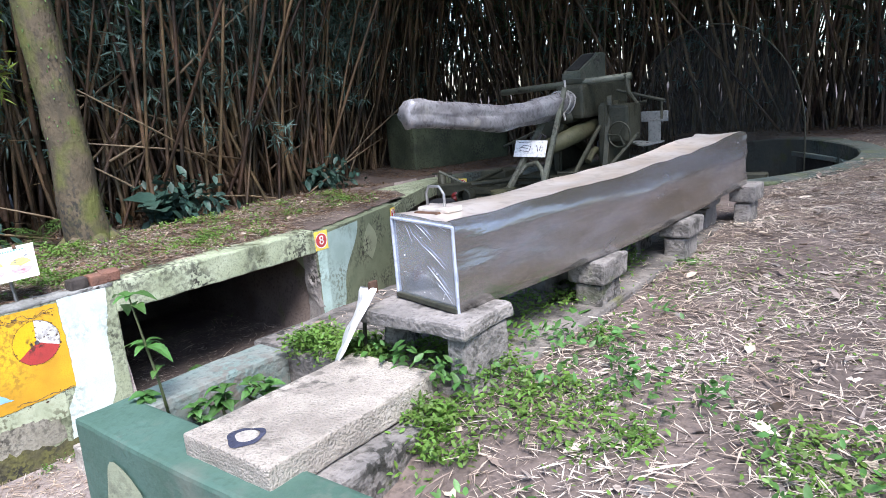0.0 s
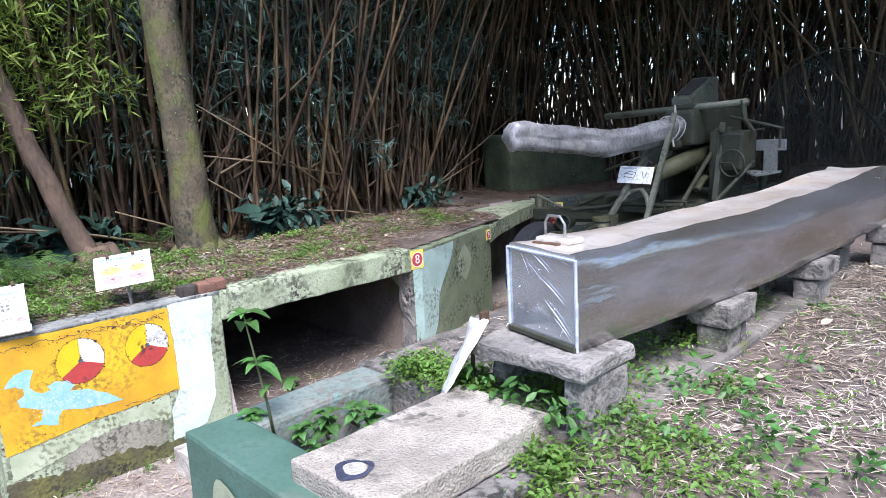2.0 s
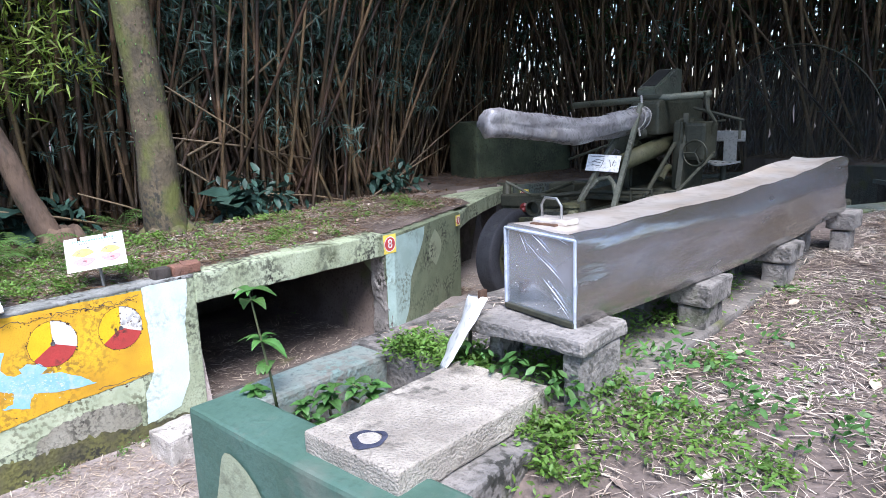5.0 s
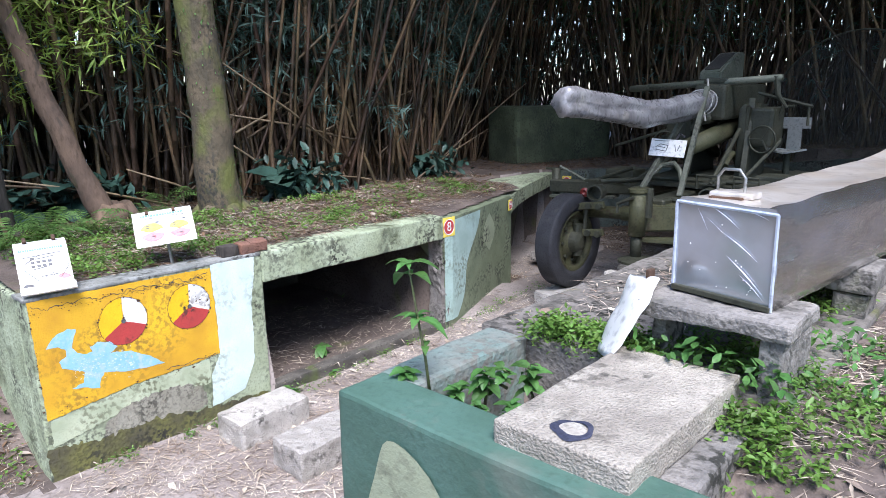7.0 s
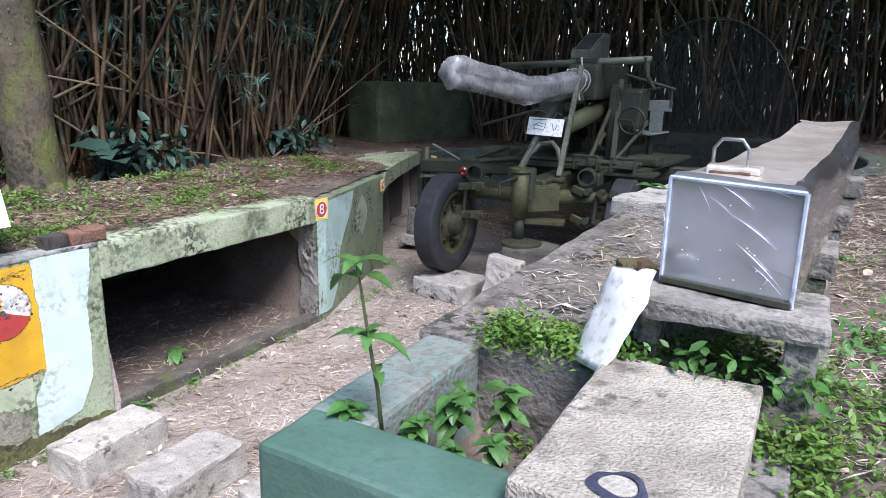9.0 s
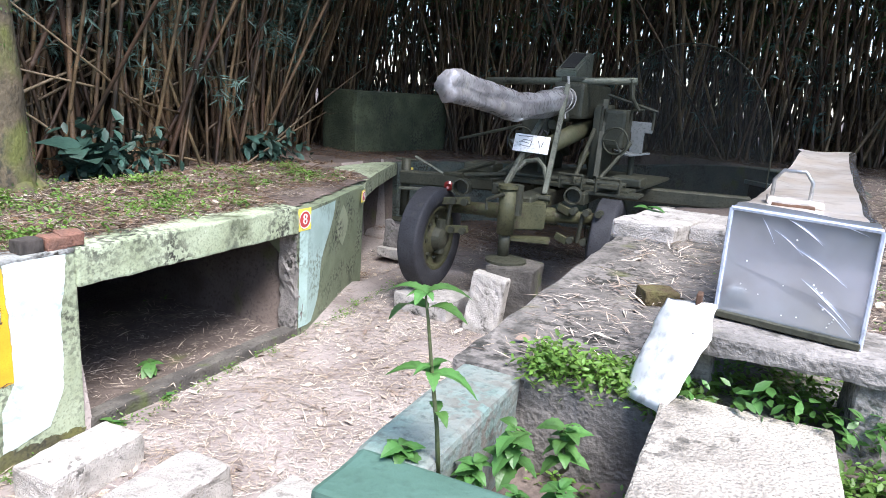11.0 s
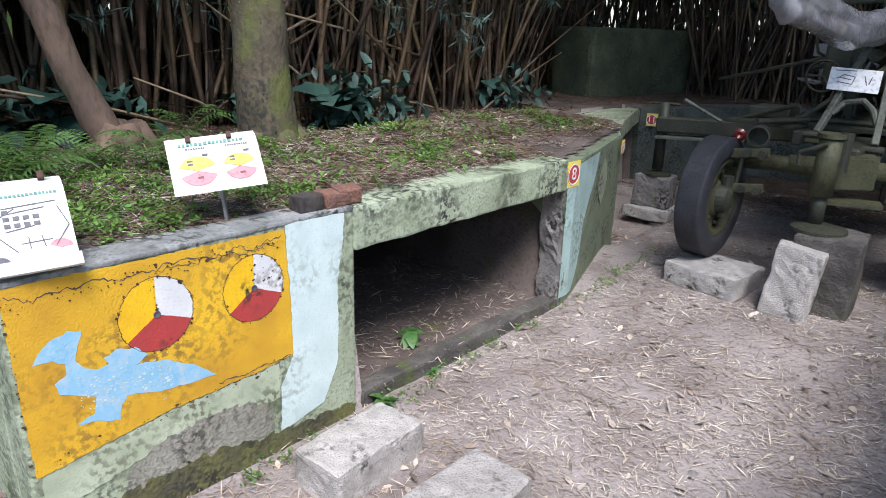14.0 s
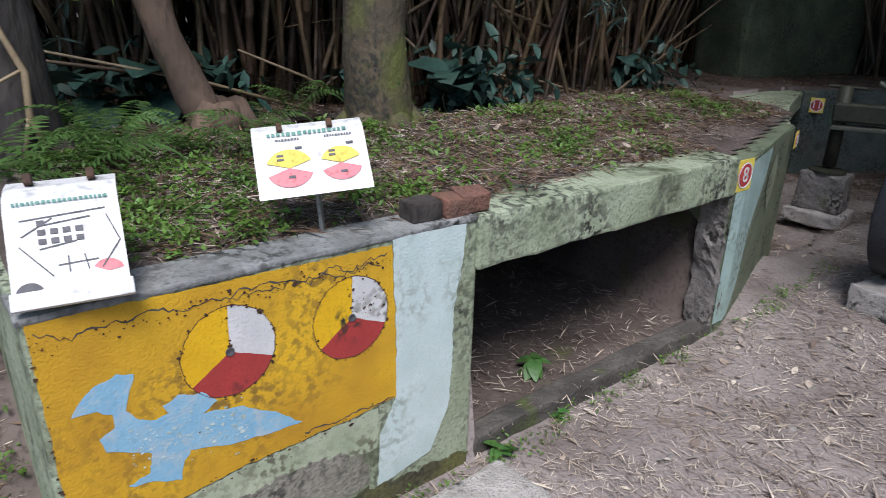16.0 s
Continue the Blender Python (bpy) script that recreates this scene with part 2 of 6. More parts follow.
M["brownleaf"] = mat("brown dead leaves", (0.20, 0.125, 0.075), (0.12, 0.07, 0.04), 6, 0.85, 0, 0, 60, vary=0.5)
M["mossfoot"] = mat("mossy wall foot", (0.15, 0.15, 0.05), (0.085, 0.08, 0.05), 8, 0.95, 0, 0.6, 60, grime=0.6)
M["dot"] = mat("faded pale paint", (0.44, 0.42, 0.37), (0.34, 0.31, 0.27), 20, 0.9, 0, 0.5, 120, grime=0.3)
M["bendblue"] = mat("faded blue green paint", (0.42, 0.57, 0.54), (0.33, 0.46, 0.42), 7, 0.85, 0, 0.25, 140, stain=0.15, stain_col=(0.2, 0.25, 0.2), speck=0.15, grime=0.5)
M["worngrey"] = mat("bare grey plaster", (0.37, 0.36, 0.30), (0.26, 0.25, 0.20), 5, 0.92, 0, 0.5, 80, stain=0.25, grime=0.6, moss=0.3)
# near-black colour that stands for shade inside openings and holes
M["hollow_shade"] = mat("near-black shade of hollows", (0.02, 0.02, 0.018), (0.03, 0.028, 0.025), 6, 0.95, 0, 0.3, 60)

net = M["net"] = mat("black shade net", (0.008, 0.011, 0.010), (0.014, 0.018, 0.016), 3, 0.9, 0, 0, 60)
mixer, clear = net.node_tree.nodes.new("ShaderNodeMixShader"), net.node_tree.nodes.new("ShaderNodeBsdfTransparent")
mixer.inputs[0].default_value = 0.5
for a, b in ((clear.outputs[0], mixer.inputs[1]), (net.node_tree.nodes["Principled BSDF"].outputs[0], mixer.inputs[2]), (mixer.outputs[0], net.node_tree.nodes["Material Output"].inputs["Surface"])):
    net.node_tree.links.new(a, b)


# ---- mesh helpers ----
rng = np.random.default_rng(7)


def link(name, verts, faces, material, parent=None, label="", smooth=False):
    me = bpy.data.meshes.new(name)
    me.from_pydata([tuple(v) for v in verts], [], faces)
    me.update()
    me.materials.append(M[material])
    if smooth:
        me.shade_smooth()
    ob = new(name, me)
    if parent:
        ob.parent = parent
    if label:
        tagged(ob, label)
    return ob


def part(name, bm, material, parent=None, label="", smooth=False):
    """One bmesh as one mesh object."""
    me = bpy.data.meshes.new(name)
    bmesh.ops.recalc_face_normals(bm, faces=bm.faces)
    bm.to_mesh(me)
    bm.free()
    me.materials.append(M[material])
    if smooth:
        me.shade_smooth()
    ob = new(name, me)
    if parent:
        ob.parent = parent
    if label:
        tagged(ob, label)
    return ob


def thing(name, label, category, at=(0, 0, 0), turn=0.0, group="", kind=""):
    ob = new(name)
    ob.matrix_world = pose(*at, 0, 0, turn)
    return tagged(ob, label, category, group, kind)


def block(x0, x1, y0, y1, z0, z1, bevel=0.006, cuts=0, rough=0.0, seed=0):
    """A box with bevelled edges, cut up and roughened where asked."""
    bm = bmesh.new()
    bmesh.ops.create_cube(bm, size=1.0)
    for v in bm.verts:
        v.co = Vector(((x0 + x1) / 2 + v.co.x * (x1 - x0), (y0 + y1) / 2 + v.co.y * (y1 - y0), (z0 + z1) / 2 + v.co.z * (z1 - z0)))
    if cuts:
        size = max(x1 - x0, y1 - y0, z1 - z0) / (cuts + 1)
        for axis, (p, q) in enumerate(((x0, x1), (y0, y1), (z0, z1))):
            n = int((q - p) / size)
            for k in range(1, n + 1):
                co = [0, 0, 0]
                co[axis] = p + (q - p) * k / (n + 1)
                no = [0, 0, 0]
                no[axis] = 1
                bmesh.ops.bisect_plane(bm, geom=bm.verts[:] + bm.edges[:] + bm.faces[:], plane_co=co, plane_no=no)
    if bevel:
        sharp = [e for e in bm.edges if len(e.link_faces) == 2 and e.calc_face_angle(0) > 0.5]
        bmesh.ops.bevel(bm, geom=sharp, offset=bevel, segments=2, affect="EDGES", profile=0.6)
    if rough:
        for v in bm.verts:
            d = noise.noise_vector(v.co * 7 + Vector((seed, 0, 0))) * rough + noise.noise_vector(v.co * 29 + Vector((0, seed, 0))) * rough * 0.6
            v.co += d
    return bm


def add_tube(bm, pts, radii, sides=8, caps=True):
    """A tube through points with one radius for each."""
    pts = [Vector(p) for p in pts]
    if not isinstance(radii, (list, tuple)):
        radii = [radii] * len(pts)
    rings = []
    for i, p in enumerate(pts):
        d = (pts[min(i + 1, len(pts) - 1)] - pts[max(i - 1, 0)]).normalized()
        u = d.orthogonal().normalized() if not rings else (u - d * u.dot(d)).normalized()
        w = d.cross(u)
        rings.append([bm.verts.new(p + (u * math.cos(a) + w * math.sin(a)) * radii[i]) for a in [2 * math.pi * k / sides for k in range(sides)]])
    for r, s in zip(rings, rings[1:]):
        for k in range(sides):
            bm.faces.new((r[k], r[(k + 1) % sides], s[(k + 1) % sides], s[k]))
    if caps:
        bm.faces.new(rings[0][::-1])
        bm.faces.new(rings[-1])
    return bm


def tube(pts, radii, sides=8):
    return add_tube(bmesh.new(), pts, radii, sides)


def beam(a, b, w, h):
    """A rectangular bar between two points."""
    a, b = Vector(a), Vector(b)
    d = (b - a).normalized()
    s = d.cross(Vector((0, 0, 1)))
    s = s.normalized() if s.length > 0.05 else Vector((1, 0, 0))
    u = s.cross(d)
    bm = bmesh.new()
    q = [[bm.verts.new(p + s * i * w / 2 + u * j * h / 2) for i, j in ((-1, -1), (1, -1), (1, 1), (-1, 1))] for p in (a, b)]
    for k in range(4):
        bm.faces.new((q[0][k], q[0][(k + 1) % 4], q[1][(k + 1) % 4], q[1][k]))
    bm.faces.new(q[0][::-1])
    bm.faces.new(q[1])
    bmesh.ops.bevel(bm, geom=bm.edges[:], offset=min(w, h) * 0.12, segments=1, affect="EDGES")
    return bm


def lathe(profile, sides=32, axis="x"):
    """A ring profile of (along, radius) turned round an axis."""
    bm = bmesh.new()
    rings = []
    for k in range(sides):
        c, s = math.cos(2 * math.pi * k / sides), math.sin(2 * math.pi * k / sides)
        rings.append([bm.verts.new((p, r * c, r * s) if axis == "x" else (r * c, r * s, p)) for p, r in profile])
    n = len(profile)
    for k in range(sides):
        a, b = rings[k], rings[(k + 1) % sides]
        for i in range(n - 1):
            bm.faces.new((a[i], a[i + 1], b[i + 1], b[i]))
    bmesh.ops.remove_doubles(bm, verts=bm.verts, dist=1e-5)
    return bm


def prism(outline, z0, z1, bevel=0.008):
    """An upright prism over a plan outline."""
    bm = bmesh.new()
    low = [bm.verts.new((x, y, z0)) for x, y in outline]
    top = [bm.verts.new((x, y, z1)) for x, y in outline]
    n = len(outline)
    for k in range(n):
        bm.faces.new((low[k], low[(k + 1) % n], top[(k + 1) % n], top[k]))
    bm.faces.new(low[::-1])
    bm.faces.new(top)
    if bevel:
        bmesh.ops.bevel(bm, geom=bm.edges[:], offset=bevel, segments=2, affect="EDGES")
    return bm


def patch(name, outline, x, material, parent, label="", wobble=0.004, depth=0.0006):
    """A coat of paint on the wall that faces +x: outline in (y, z), with an uneven edge."""
    pts = []
    n = len(outline)
    for i in range(n):
        (y0, z0), (y1, z1) = outline[i], outline[(i + 1) % n]
        steps = max(1, int(math.hypot(y1 - y0, z1 - z0) / 0.012))
        for k in range(steps):
            f = k / steps
            y, z = y0 + (y1 - y0) * f, z0 + (z1 - z0) * f
            d = noise.noise_vector(Vector((y * 40, z * 40, x * 9))) * wobble
            pts.append((y + d.x, z + d.y))
    bm = bmesh.new()
    face = bm.faces.new([bm.verts.new((x, y, z)) for y, z in pts])
    out = bmesh.ops.extrude_face_region(bm, geom=[face])
    for v in out["geom"]:
        if isinstance(v, bmesh.types.BMVert):
            v.co.x += depth
    bmesh.ops.triangulate(bm, faces=[f for f in bm.faces if len(f.verts) > 4])
    return part(name, bm, material, parent, label)


def scatter(name, template, mats, material, label, category, extra_faces=None):
    """Many small copies of a template (verts, faces), each moved by a 3x4 array row, joined as stuff."""
    tv, tf = np.array(template[0], float), template[1]
    mats = np.asarray(mats)
    v = np.einsum("nij,kj->nki", mats[:, :, :3], tv) + mats[:, None, :, 3]
    n, k = len(mats), len(tv)
    flat = np.array([i for f in tf for i in f])
    sizes = [len(f) for f in tf]
    loops = (flat[None] + (np.arange(n) * k)[:, None]).ravel()
    starts = np.concatenate([[0], np.cumsum(np.tile(sizes, n))[:-1]])
    me = bpy.data.meshes.new(name)
    me.vertices.add(n * k)
    me.vertices.foreach_set("co", v.ravel())
    me.loops.add(len(loops))
    me.loops.foreach_set("vertex_index", loops.astype(np.int32))
    me.polygons.add(len(starts))
    me.polygons.foreach_set("loop_start", starts.astype(np.int32))
    me.update(calc_edges=True)
    me.materials.append(M[material])
    return tagged(new(name, me), label, category, kind="stuff")


def rots(n, spin=None, tilt=0.4, base_tilt=0.0):
    """Random turns about z after a random tilt, as n 3x3 arrays."""
    a = rng.uniform(0, 2 * np.pi, n) if spin is None else spin
    t = base_tilt + rng.normal(0, tilt, n)
    r = rng.normal(0, tilt, n)
    ca, sa, ct, st, cr, sr = np.cos(a), np.sin(a), np.cos(t), np.sin(t), np.cos(r), np.sin(r)
    Z, O, I = np.zeros(n), np.zeros(n), np.ones(n)
    rz = np.stack([np.stack([ca, -sa, Z], -1), np.stack([sa, ca, Z], -1), np.stack([Z, O, I], -1)], -2)
    rx = np.stack([np.stack([I, Z, Z], -1), np.stack([Z, ct, -st], -1), np.stack([Z, st, ct], -1)], -2)
    ry = np.stack([np.stack([cr, Z, sr], -1), np.stack([Z, I, Z], -1), np.stack([-sr, Z, cr], -1)], -2)
    return rz @ rx @ ry


def placed(places, turns, sizes):
    m = np.empty((len(places), 3, 4))
    m[:, :, :3] = turns * np.asarray(sizes)[:, None, None]
    m[:, :, 3] = places
    return m


BLADE = ([(0, 0, 0), (0.07, 0.35, 0.03), (-0.07, 0.35, 0.03), (0, 1, -0.02)], [(0, 1, 3), (0, 3, 2)])
LEAF = ([(0, 0, 0), (0.22, 0.35, 0.05), (0, 0.4, 0.0), (-0.22, 0.35, 0.05), (0.17, 0.72, 0.03), (-0.17, 0.72, 0.03), (0, 1, -0.06)],
        [(0, 1, 2), (0, 2, 3), (1, 4, 6, 2), (3, 2, 6, 5)])


# ---- ground ----
FLOOR = 0.13


def smooth(a, b, v):
    v = min(1.0, max(0.0, (v - a) / (b - a)))
    return v * v * (3 - 2 * v)


RING_X, RING_Y, RING_R = 0.95, 4.35, 2.3


def in_pit(x, y):
    if math.hypot(x - RING_X, y - RING_Y) < RING_R + 0.07:
        return True
    return -0.06 - 0.31 * max(0.0, y - 1.62) < x < 2.2 and -1.2 < y < 3.2


def ground_z(x, y):
    n = noise.noise(Vector((x * 1.3, y * 1.3, 0))) * 0.03 + noise.noise(Vector((x * 6, y * 6, 3))) * 0.008
    if -1.95 < x <= -0.06 and 0.0 < y < 1.6 or -1.4 < x <= -0.3 and 2.7 < y < 4.6:
        return 0.15 + n * 0.3
    if in_pit(x, y):
        return FLOOR + 0.09 * smooth(1.2, 2.6, y) + n * 0.4
    if y < -1.12:
        low = FLOOR + 0.25 * smooth(2.2, 3.8, x) + 0.5 * smooth(5, 9, x)
        if x < 0:
            low += 0.85 * smooth(0.1, 1.6, -x)
        return low + n
    if 2.26 < x < 2.56 and -0.99 < y < -0.55:
        return 0.98
    if x < 1.0:
        return 1.0 + 0.02 * smooth(0, 3, -x) + n * 0.8
    dip = 0.10 * (1 - smooth(3.0, 3.5, x)) * (1 - smooth(-0.85, -0.6, y))
    return 1.2 - dip + 0.03 * smooth(2.95, 4.5, x) + 0.05 * smooth(0.5, 3, y) + n * 0.6


def axis_steps(lo, hi, step):
    fine = list(np.arange(lo, hi + 1e-6, step))
    out, d = [], step
    while d < 150:
        d *= 1.5
        out.append(d)
    grow = np.cumsum(out)
    return [lo - g for g in grow[::-1]] + fine + [hi + g for g in grow]


gx, gy = axis_steps(-4.5, 6.0, 0.06), axis_steps(-3.5, 9.0, 0.06)
gv = [(x, y, ground_z(x, y)) for y in gy for x in gx]
nx = len(gx)
gf = [(j * nx + i, j * nx + i + 1, (j + 1) * nx + i + 1, (j + 1) * nx + i) for j in range(len(gy) - 1) for i in range(nx - 1)]
ground = tagged(link("ground", gv, gf, "soil", smooth=True), "brown soil with leaf litter, packed earth in the pit coloured paler, partly for sunlight", "ground", kind="structure")
# pit and front floor get the paler earth, with sunlight partly in its colour
ground.data.materials.append(M["floor"])
for f in ground.data.polygons:
    x, y, _ = f.center
    wob = 0.3 * noise.noise(Vector((x * 1.5, y * 1.5, 9)))
    if in_pit(x, y) and y < 5.0 + wob or y < -1.12 and 0 < x + wob < 6:
        f.material_index = 1


# ---- bunker on the bank ----
def structure(name, bm, material, label, category="wall"):
    return tagged(part(name, bm, material), label, category, kind="structure")


TOP = 1.035
bunker = structure("wall_west", block(-0.14, 0, -1.22, 0, 0.0, TOP, 0.012, 26, 0.0006, 1), "conc_green", "low concrete bunker wall painted pale green, stained and mossy")
structure("wall_end", block(-1.0, -0.14, -1.22, -1.08, 0.0, TOP - 0.01, 0.012, 16, 0.004, 2), "conc_green", "stained pale green concrete end wall of the bunker")
structure("lintel", block(-0.75, 0.012, -0.004, 1.555, 0.86, TOP + 0.003, 0.012, 34, 0.005, 3), "conc_green", "chipped mossy concrete lintel over the bunker opening", "lintel")
# inner faces use dark concrete: the shade of the recess is in their colour
structure("wall_niche_back", block(-2.0, -1.9, -0.1, 1.75, 0.0, 1.0, 0, 0), "conc_dark", "inner wall of the bunker, coloured dark for the shade inside")
structure("wall_niche_near", block(-1.9, -0.14, -0.12, 0.0, 0.0, 1.0, 0, 0), "conc_dark", "inner side wall of the bunker, coloured dark for the shade inside")
structure("wall_niche_roof", block(-2.0, -0.75, -0.1, 1.75, 0.86, 1.0, 0, 0), "conc_dark", "bunker roof, coloured dark for the shade inside", "ceiling")
structure("wall_niche_far", block(-1.9, -0.97, 1.6, 1.75, 0.0, 0.86, 0, 0), "conc_dark", "inner side wall of the bunker, coloured dark for the shade inside")
bend = structure("wall_bend", prism([(0.0, 1.56), (0.0, 1.66), (-0.11, 2.05), (-0.25, 2.5), (-0.36, 2.9), (-0.52, 2.9), (-0.5, 2.5), (-0.97, 2.1), (-0.97, 1.62), (-0.1, 1.575)], 0.0, TOP - 0.03, 0.01), "midgreen", "bent concrete wall in camouflage paint")
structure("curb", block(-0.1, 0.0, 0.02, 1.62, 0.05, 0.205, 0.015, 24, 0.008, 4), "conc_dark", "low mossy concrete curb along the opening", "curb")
structure("niche_floor", block(-1.9, -0.1, 0.0, 1.56, 0.05, 0.185, 0.0, 14, 0.006, 5), "soil", "earthen floor inside the bunker", "floor")
structure("capping", block(-0.15, 0.004, -1.23, -0.005, TOP - 0.012, TOP + 0.006, 0.006, 24, 0.003, 6), "conc_cap", "grey cement capping on the bunker wall", "trim")
# rough broken jamb
jamb = structure("jamb", block(-0.13, -0.004, 1.535, 1.60, 0.2, 0.87, 0.0, 16, 0.022, 7), "conc", "broken rough concrete edge of the opening", "jamb")
# second roof slab and ring wall
slab_pts = [(-0.36, 2.9), (-0.62, 3.35), (-0.86, 3.9), (-1.12, 4.6), (-1.25, 5.0), (-1.75, 5.0), (-1.55, 3.9), (-1.0, 2.9)]
structure("roof_slab", prism(slab_pts, 0.83, 0.98, 0.012), "conc_green", "mossy concrete roof slab over a second opening", "roof")
# dark colour here also stands for shade under the slab
structure("wall_inner", prism([(-1.2, 2.85), (-1.1, 2.85), (-1.5, 4.9), (-1.65, 4.9)], 0.0, 0.83, 0), "conc_dark", "inner wall under the roof slab, coloured dark for shade")


def ring_wall(a0, a1, r0, r1, z0, z1, steps=48):
    bm = bmesh.new()
    rows = []
    for k in range(steps + 1):
        a = radians(a0 + (a1 - a0) * k / steps)
        d = noise.noise(Vector((k * 0.9, 0, 1))) * 0.008
        top = z1(k / steps)
        rows.append([bm.verts.new((RING_X + r * math.cos(a), RING_Y + r * math.sin(a), z)) for r, z in ((r0 + d, z0), (r0 + d, top - 0.012), (r0 + 0.012, top), (r1 - 0.012, top), (r1, top - 0.012), (r1, z0))])
    for p, q in zip(rows, rows[1:]):
        for i in range(5):
            bm.faces.new((p[i], q[i], q[i + 1], p[i + 1]))
    bm.faces.new(rows[0])
    bm.faces.new(rows[-1][::-1])
    return bm


structure("wall_ring", ring_wall(163, -42, RING_R, RING_R + 0.2, 0.05, lambda f: 0.98 + 0.29 * smooth(0.2, 0.6, f)), "ringteal", "round gun pit wall in worn teal paint")
ringslit = thing("ring_niche", "ammunition niche with concrete frame in the pit wall, its shade a near-black block", "niche", kind="structure")
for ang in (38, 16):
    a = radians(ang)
    # solid near-black block on the wall draws the shaded slot
    ob = part("opening", block(-0.02, 0.02, -0.33, 0.33, 0.86, 1.08, 0.004), "hollow_shade", ringslit)
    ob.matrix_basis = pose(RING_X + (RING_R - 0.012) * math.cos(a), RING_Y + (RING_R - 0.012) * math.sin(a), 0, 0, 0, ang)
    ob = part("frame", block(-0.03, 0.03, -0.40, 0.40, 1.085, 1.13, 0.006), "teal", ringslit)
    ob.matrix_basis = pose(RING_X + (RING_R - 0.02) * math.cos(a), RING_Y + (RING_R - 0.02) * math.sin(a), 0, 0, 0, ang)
# concrete cube beyond the pit
ob = part("concrete_block", block(-0.62, 0, 0, 1.85, 0, 0.86, 0.05, 12, 0.012, 9), "blockgreen")
ob.matrix_basis = pose(-1.99, 5.2, 0.92, 0, 0, -12)
tagged(ob, "large mossy green concrete block on the bank, coloured dark for shade", "block")

# soil lying on the bunker roof
sx, sy = np.arange(-1.25, -0.02, 0.05), np.arange(-1.2, 3.4, 0.05)


def soil_z(x, y):
    edge = -0.10 - 0.05 * noise.noise(Vector((y * 3, 0, 7)))
    if y > 1.65:
        edge -= 0.29 * (y - 1.6)
    rise = 0.035 * smooth(0, 0.14, edge - x) + 0.05 * smooth(0.2, 1.0, edge - x)
    return TOP - 0.02 + rise * (1 + 0.5 * noise.noise(Vector((x * 5, y * 5, 0))))


sv = [(x, y, soil_z(x, y)) for y in sy for x in sx]
sf = [(j * len(sx) + i, j * len(sx) + i + 1, (j + 1) * len(sx) + i + 1, (j + 1) * len(sx) + i) for j in range(len(sy) - 1) for i in range(len(sx) - 1)
      if sx[i + 1] < -0.06 - 0.29 * max(0, sy[j] - 1.6)]
tagged(link("roof_soil", sv, sf, "soil", smooth=True), "leaf-strewn soil on the bunker roof", "ground", kind="structure")

# ---- mural and camouflage paint ----
W = 0.0016
patch("yellow_panel", [(-1.212, 1.026), (-0.8, 1.02), (-0.325, 1.012), (-0.312, 0.75), (-0.31, 0.515), (-0.5, 0.50), (-0.8, 0.49), (-1.2, 0.44)], W, "yellow", bunker, "weathered yellow painted mural panel", 0.005)
patch("white_band", [(-0.323, 1.03), (-0.05, 1.03), (-0.06, 0.9), (-0.09, 0.75), (-0.09, 0.55), (-0.10, 0.4), (-0.17, 0.25), (-0.38, 0.21), (-0.37, 0.4), (-0.31, 0.51), (-0.31, 0.75)], W, "paleblue", bunker, "pale blue painted band", 0.006)
patch("pale_green_band", [(-1.19, 0.435), (-0.8, 0.485), (-0.375, 0.50), (-0.38, 0.36), (-0.6, 0.33), (-0.9, 0.36), (-1.19, 0.30)], W, "palegreen", bunker, "pale green painted band", 0.008)


def disc(cy, cz, r, a0, a1):
    return [(cy, cz)] + [(cy + r * 0.97 * math.cos(radians(a0 + (a1 - a0) * k / 14)), cz + r * math.sin(radians(a0 + (a1 - a0) * k / 14))) for k in range(15)]


for cy, cz in ((-0.806, 0.834), (-0.46, 0.826)):
    patch("yellow_sector", disc(cy, cz, 0.122, 88, 214), W + 0.0009, "yellow_disc", bunker, "bright yellow disc sector", 0.002)
    patch("white_sector", disc(cy, cz, 0.122, -22, 88), W + 0.0009, "white_paint", bunker, "white disc sector", 0.002)
    patch("red_sector", disc(cy, cz, 0.122, 214, 338), W + 0.0009, "red", bunker, "red disc sector", 0.002)
    ob = part("disc_outline", lathe([(0.0, 0.1210), (0.0006, 0.1214), (0.0006, 0.1230), (0.0, 0.1234)], 72), "rust", bunker, "dark outline")
    for v in ob.data.vertices:
        d = noise.noise_vector(v.co * 60) * 0.004
        v.co.y, v.co.z = v.co.y * 0.97 + d.y, v.co.z + d.z
    ob.location = (W + 0.0012, cy, cz)
    ob = part("hub_spot", lathe([(0.0, 0.0005), (0.003, 0.011), (0.0, 0.012)], 12), "ink", bunker)
    ob.matrix_basis = pose(W + 0.0018, cy, cz)


def stroke(path, widths):
    """Outline of a brush stroke along a path."""
    left, right = [], []
    for i, (p, w) in enumerate(zip(path, widths)):
        a, b = path[max(0, i - 1)], path[min(len(path) - 1, i + 1)]
        d = math.hypot(b[0] - a[0], b[1] - a[1])
        n = (-(b[1] - a[1]) / d * w / 2, (b[0] - a[0]) / d * w / 2)
        left.append((p[0] + n[0], p[1] + n[1]))
        right.append((p[0] - n[0], p[1] - n[1]))
    return left + right[::-1]


